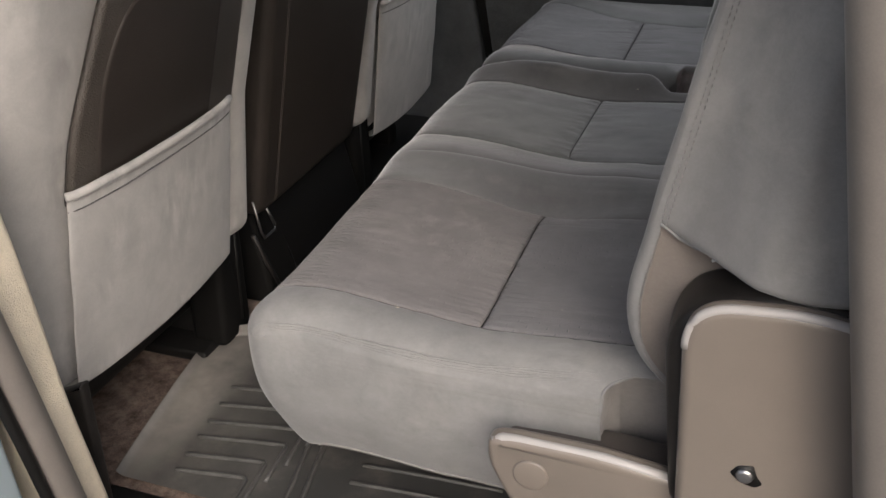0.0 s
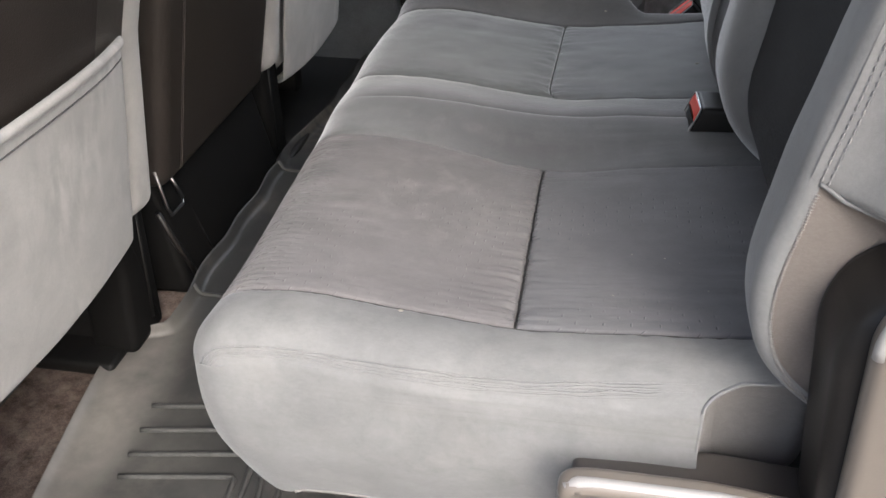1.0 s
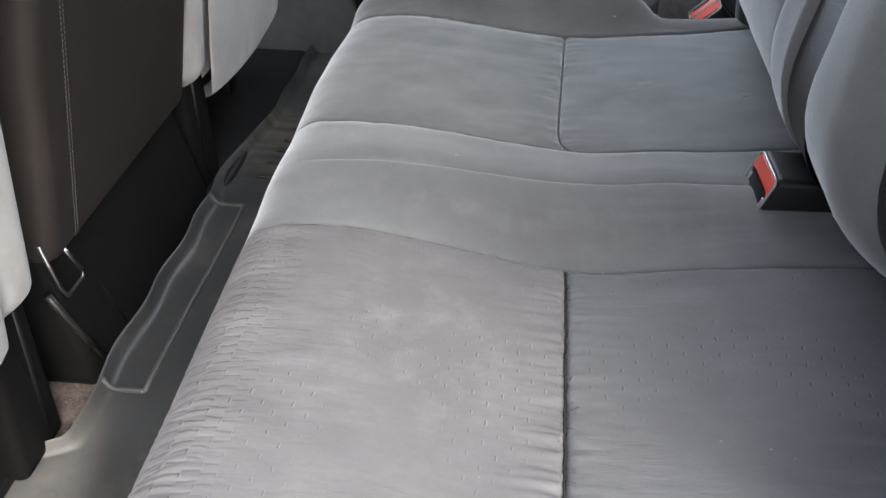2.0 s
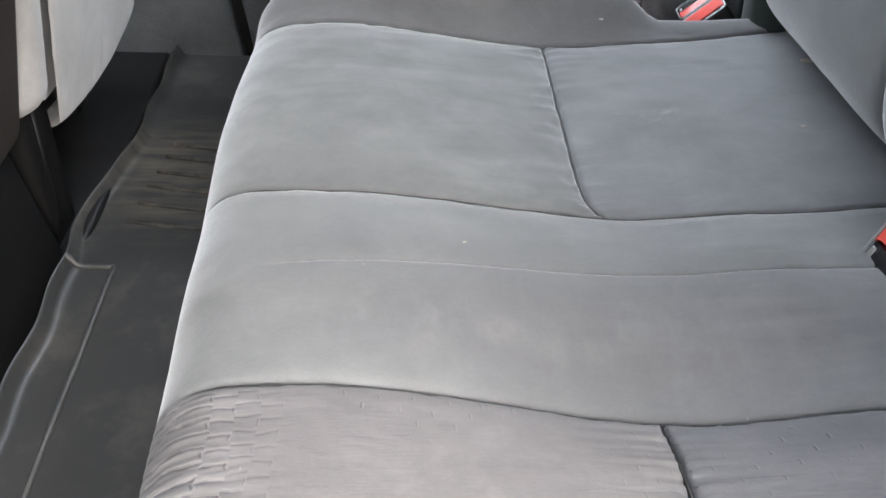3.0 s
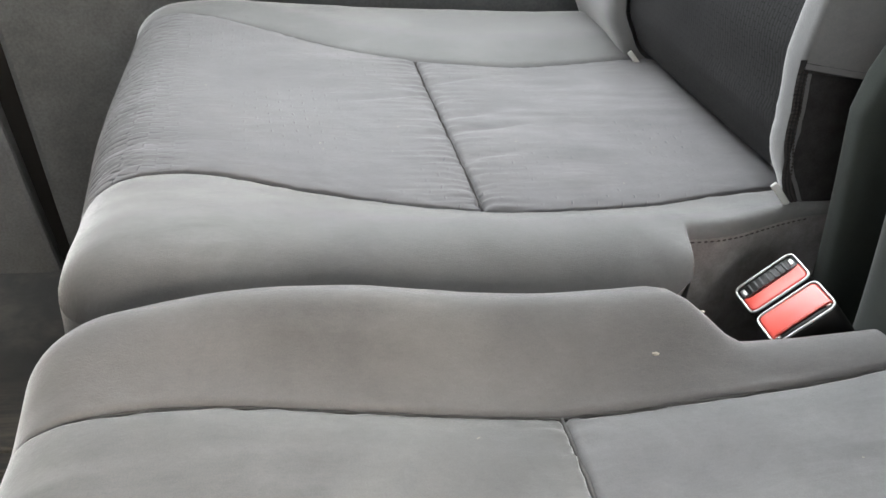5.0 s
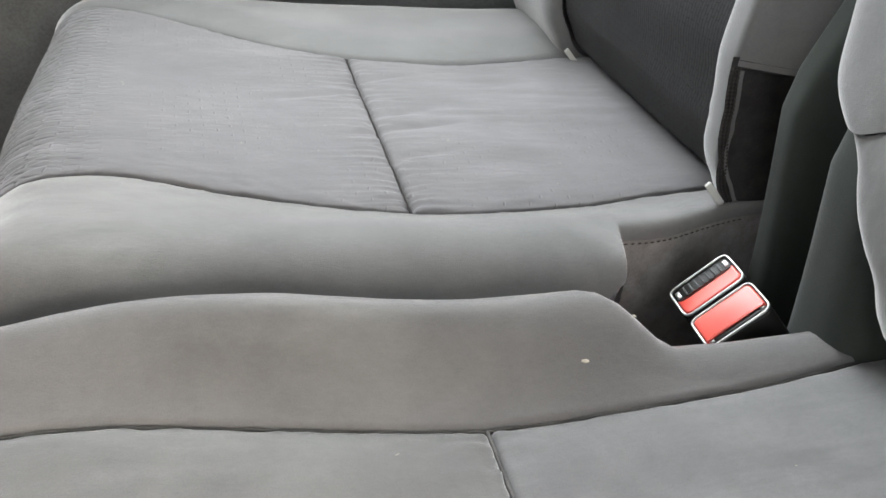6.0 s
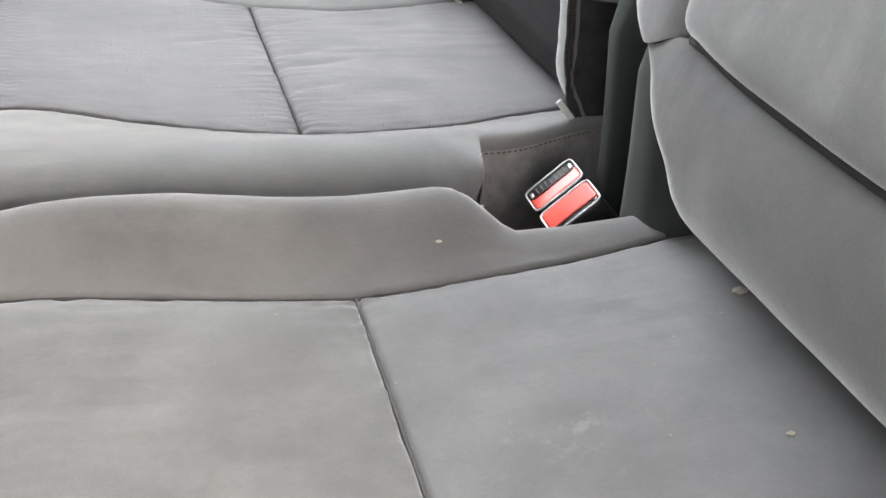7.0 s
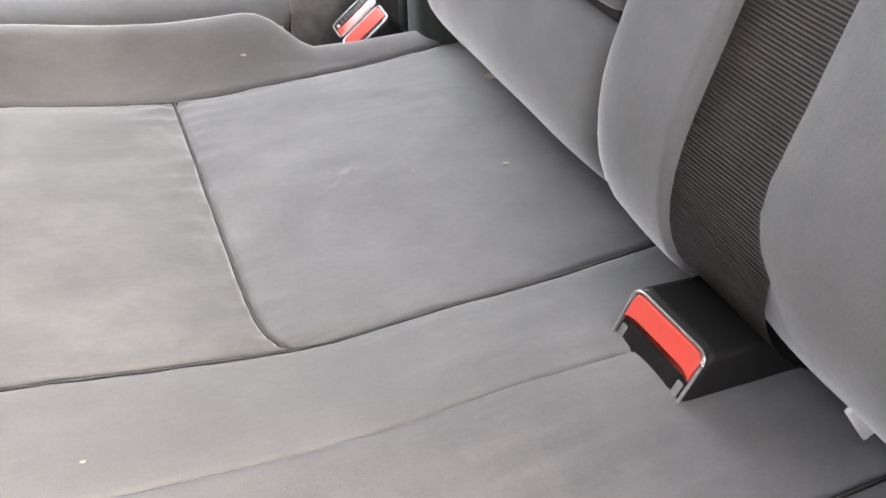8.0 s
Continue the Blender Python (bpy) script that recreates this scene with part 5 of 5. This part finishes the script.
part("latch", tube([(-0.352, 0.531, 0.232), (-0.348, 0.540, 0.165), (-0.345, 0.545, 0.150), (-0.345, 0.584, 0.149), (-0.346, 0.588, 0.158), (-0.350, 0.572, 0.20)], 0.0026, 8), latch_metal, middle, "thin metal latch bail")
part("latch_rib", tube([(-0.362, 0.532, 0.158), (-0.350, 0.550, 0.089), (-0.338, 0.568, 0.025)], 0.005, 8), dark_plastic, middle, "raised rib on the console side")
part("latch_rib", tube([(-0.362, 0.62, 0.145), (-0.340, 0.64, 0.028)], 0.003, 8), black_plastic, middle)

# ---------------------------------------------------------------- floor mat
mat_thing = thing("floor_mat", (-0.2, 0.76, 0.0), "dusty black rubber all-weather floor mat with raised ribs", "floor mat")


MAT_EDGE = poly([.02, .06, .20, .32, .39], [-.336, -.345, -.370, -.391, -.398], 2)


def mat_left(y):
    inner = -0.328 + 0.003 * math.sin(40 * y) - 0.012 * smooth01(y, 0.94, 1.02) + 0.026 * smooth01(y, 1.10, 1.26)
    return MAT_EDGE(min(y, 0.40)) + (inner - MAT_EDGE(0.40)) * smooth01(y, 0.40, 0.445) if y < 0.445 else inner


def mat_top(x, y):
    e = min(x - mat_left(y), 1.0)
    lip = (0.007 + 0.013 * smooth01(y, 0.37, 0.42)) * math.exp(-(e / 0.008) ** 2)
    return 0.002 + hump(y) + lip + soft(x, y, 0, 5, 0.003)


part("sheet", grid(lambda u, v: (lambda y: (lambda x: (x, y, mat_top(x, y)))(mat_left(y) + (0.3 - mat_left(y)) * u ** 1.7))(0.04 + 1.562 * v), lin(50), lin(150)), rubber, mat_thing)


def rib(points, r=0.0035):
    return tube([(x, y, mat_top(x, y) + 0.001) for x, y in points], r, 6)


for side, mir, rib_m in ((0.0, 1, rubber_highlight), (1.35, -1, rubber_dusty)):
    yy = lambda y: side + mir * y
    for k, y in enumerate((0.284, 0.237, 0.192, 0.153, 0.110, 0.074)):
        end = -0.088 - 0.012 * k
        part("rib", rib([(x, yy(y + 0.16 * (x + 0.27))) for x in lin(10, -0.283 + 0.005 * k, end)] + [(end + 0.004 + 0.006 * q, yy(y + 0.16 * (end + 0.27) - 0.006 - q * 0.075)) for q in lin(6)], 0.004), rib_m, mat_thing)
        part("rib", rib([(x, yy(y - 0.02 + 0.06 * x)) for x in lin(10, 0.02 - 0.004 * k, 0.23)]), rib_m, mat_thing)
    for x0 in (-0.066, -0.042):
        part("rib", rib([(x0 - 0.04 * (y - 0.06) / 0.24, yy(y)) for y in lin(12, 0.06, 0.30)], 0.004), rib_m, mat_thing)
part("rib", rib([(x, 0.526) for x in lin(12, -0.322, -0.27)], 0.004), rubber_highlight, mat_thing)
part("rib", rib([(-0.27, y) for y in lin(20, 0.526, 0.95)], 0.004), rubber_highlight, mat_thing)
part("rib", rib([(x, 0.95) for x in lin(8, -0.325, -0.27)], 0.004), rubber_highlight, mat_thing)

# ---------------------------------------------------------------- pillars
pillar = thing("door_pillar", (-0.38, -0.14, 0.0), "tan grained plastic door pillar trim with grey weatherstrip", "pillar trim", kind="structure")
part("trim", grid(lambda u, v: (-0.25 - 0.09 * smooth01(u, 0.45, 1.0) - 0.30 * max(0.0, v - 0.5) ** 1.2, -0.165 + 0.012 * math.sin(6 * u) + (0.078 - 0.03 * u) * min(1.0, v * 1.8) + 0.03 * (1 - smooth01(u, 0.0, 0.3)), -0.05 + 1.2 * u), lin(40), lin(30), flip=True),
     tan_plastic, pillar)
part("trim_core", slab([(-0.60, -0.05), (-0.27, -0.05), (-0.27, 0.45), (-0.36, 1.15), (-0.60, 1.15)], 1, -0.155, -0.125, 0.008), tan_plastic, pillar)
part("weatherstrip", tube([(-0.243, -0.120, 0.0), (-0.243, -0.133, 0.12), (-0.243, -0.150, 0.26), (-0.245, -0.166, 0.40), (-0.26, -0.175, 0.55), (-0.30, -0.18, 0.8), (-0.34, -0.18, 1.15)], 0.020, 14), weatherstrip_m, pillar, "grey rubber weatherstrip")
part("seal_lip", tube([(-0.240, -0.146, 0.0), (-0.240, -0.160, 0.12), (-0.240, -0.176, 0.26), (-0.242, -0.192, 0.40), (-0.257, -0.20, 0.55), (-0.30, -0.205, 0.8)], 0.007, 10), black_plastic, pillar, "black seal lip")
part("outer_panel", slab([(-0.60, -0.4), (-0.245, -0.4), (-0.245, 0.20), (-0.25, 0.36), (-0.28, 0.55), (-0.33, 0.8), (-0.36, 1.15), (-0.60, 1.15)], 1, -0.26, -0.19, 0.008), paint, pillar, "pale blue painted body")
sill = thing("door_sill", (0.1, -0.15, -0.1), "black plastic door sill below the opening", "door sill", kind="structure")
part("step", rbox((-0.235, -0.2, -0.3), (0.75, -0.06, -0.02), 0.02), black_plastic, sill)
part("sill_trim", rbox((-0.55, -0.12, -0.05), (0.75, 0.035, -0.008), 0.01), black_plastic, sill)
rear_pillar = thing("rear_pillar", (0.65, -0.2, 0.0), "grey door opening edge with weatherstrip", "pillar trim", kind="structure")
part("trim", moved(slab([(0.0, 0.0), (0.2, 0.0), (0.2, 1.2), (0.0, 1.2)], 1, -0.17, -0.11, 0.02), Matrix.Translation((0.695, 0, 0)) @ Matrix(((1, 0, -0.2, 0), (0, 1, 0, 0), (0, 0, 1, 0), (0, 0, 0, 1)))), weatherstrip_m, rear_pillar)

# ---------------------------------------------------------------- small things
def tag(p, size, turn):
    t = thing("plastic_tag", p, "small white plastic tag at a lower edge of the backrest", "tag", "white tags")
    part("tab", moved(rbox((-size / 3.6, -0.0015, -size * 1.25), (size / 3.6, 0.0015, size * 1.25), 0.001, 2), pose(*p, *turn)), tag_m, t)


tag((0.453, 1.0595, 0.404), 0.0096, (0, -44, 0))
tag((0.474, 1.399, 0.387), 0.0096, (0, -44, 0))
tag((0.455, 0.404, 0.410), 0.015, (0, -41, 0))

tag(tuple(Vector(wing(0.0, 0.30)) + Vector((0, -0.003, 0))), 0.0045, (0, 60, 0))


def crumb(p, r):
    c = thing("crumb", p, "tiny dry pale crumb on the seat cloth", "crumb", "crumbs")
    bm = bmesh.new()
    bmesh.ops.create_icosphere(bm, subdivisions=1, radius=r, matrix=Matrix.Translation(p) @ Matrix.Diagonal((1.5, 0.9, 0.5, 1)))
    part("grain", bm, crumb_m, c, smooth=False)


for x, y, r in ((0.471, 0.814, 0.0045), (0.423, 0.694, 0.0022), (0.290, 0.903, 0.0018), (0.124, 0.521, 0.0010), (0.133, 0.060, 0.0018), (0.33, 0.93, 0.0015)):
    crumb((x, y, big.place(x, y).z + r * 0.2), r)


# lint on the cloth
lint = bmesh.new()
for k in range(56):
    x, y = random.uniform(0.0, 0.46), random.uniform(0.08, 1.5)
    if 0.955 < y < 1.06:
        continue
    c = big if y < 0.96 else small
    p = c.place(x, y)
    a = random.uniform(0, 3.14)
    size = random.uniform(0.0004, 0.0011)
    for q in range(2):
        d = Vector((math.cos(a), math.sin(a), 0)) * size
        w = Vector((-math.sin(a), math.cos(a), 0)) * 0.00025
        o = p + Vector((0, 0, 0.0006 + 0.0003 * q))
        vs = [lint.verts.new(o + e) for e in (d + w, -d + w, -d - w, d - w)]
        lint.faces.new(vs)
lint_ob = part("lint", lint, lint_m, None, "tiny pale lint and dust specks on the seat cloth", False)
tagged(lint_ob, "", "lint", "", "stuff")
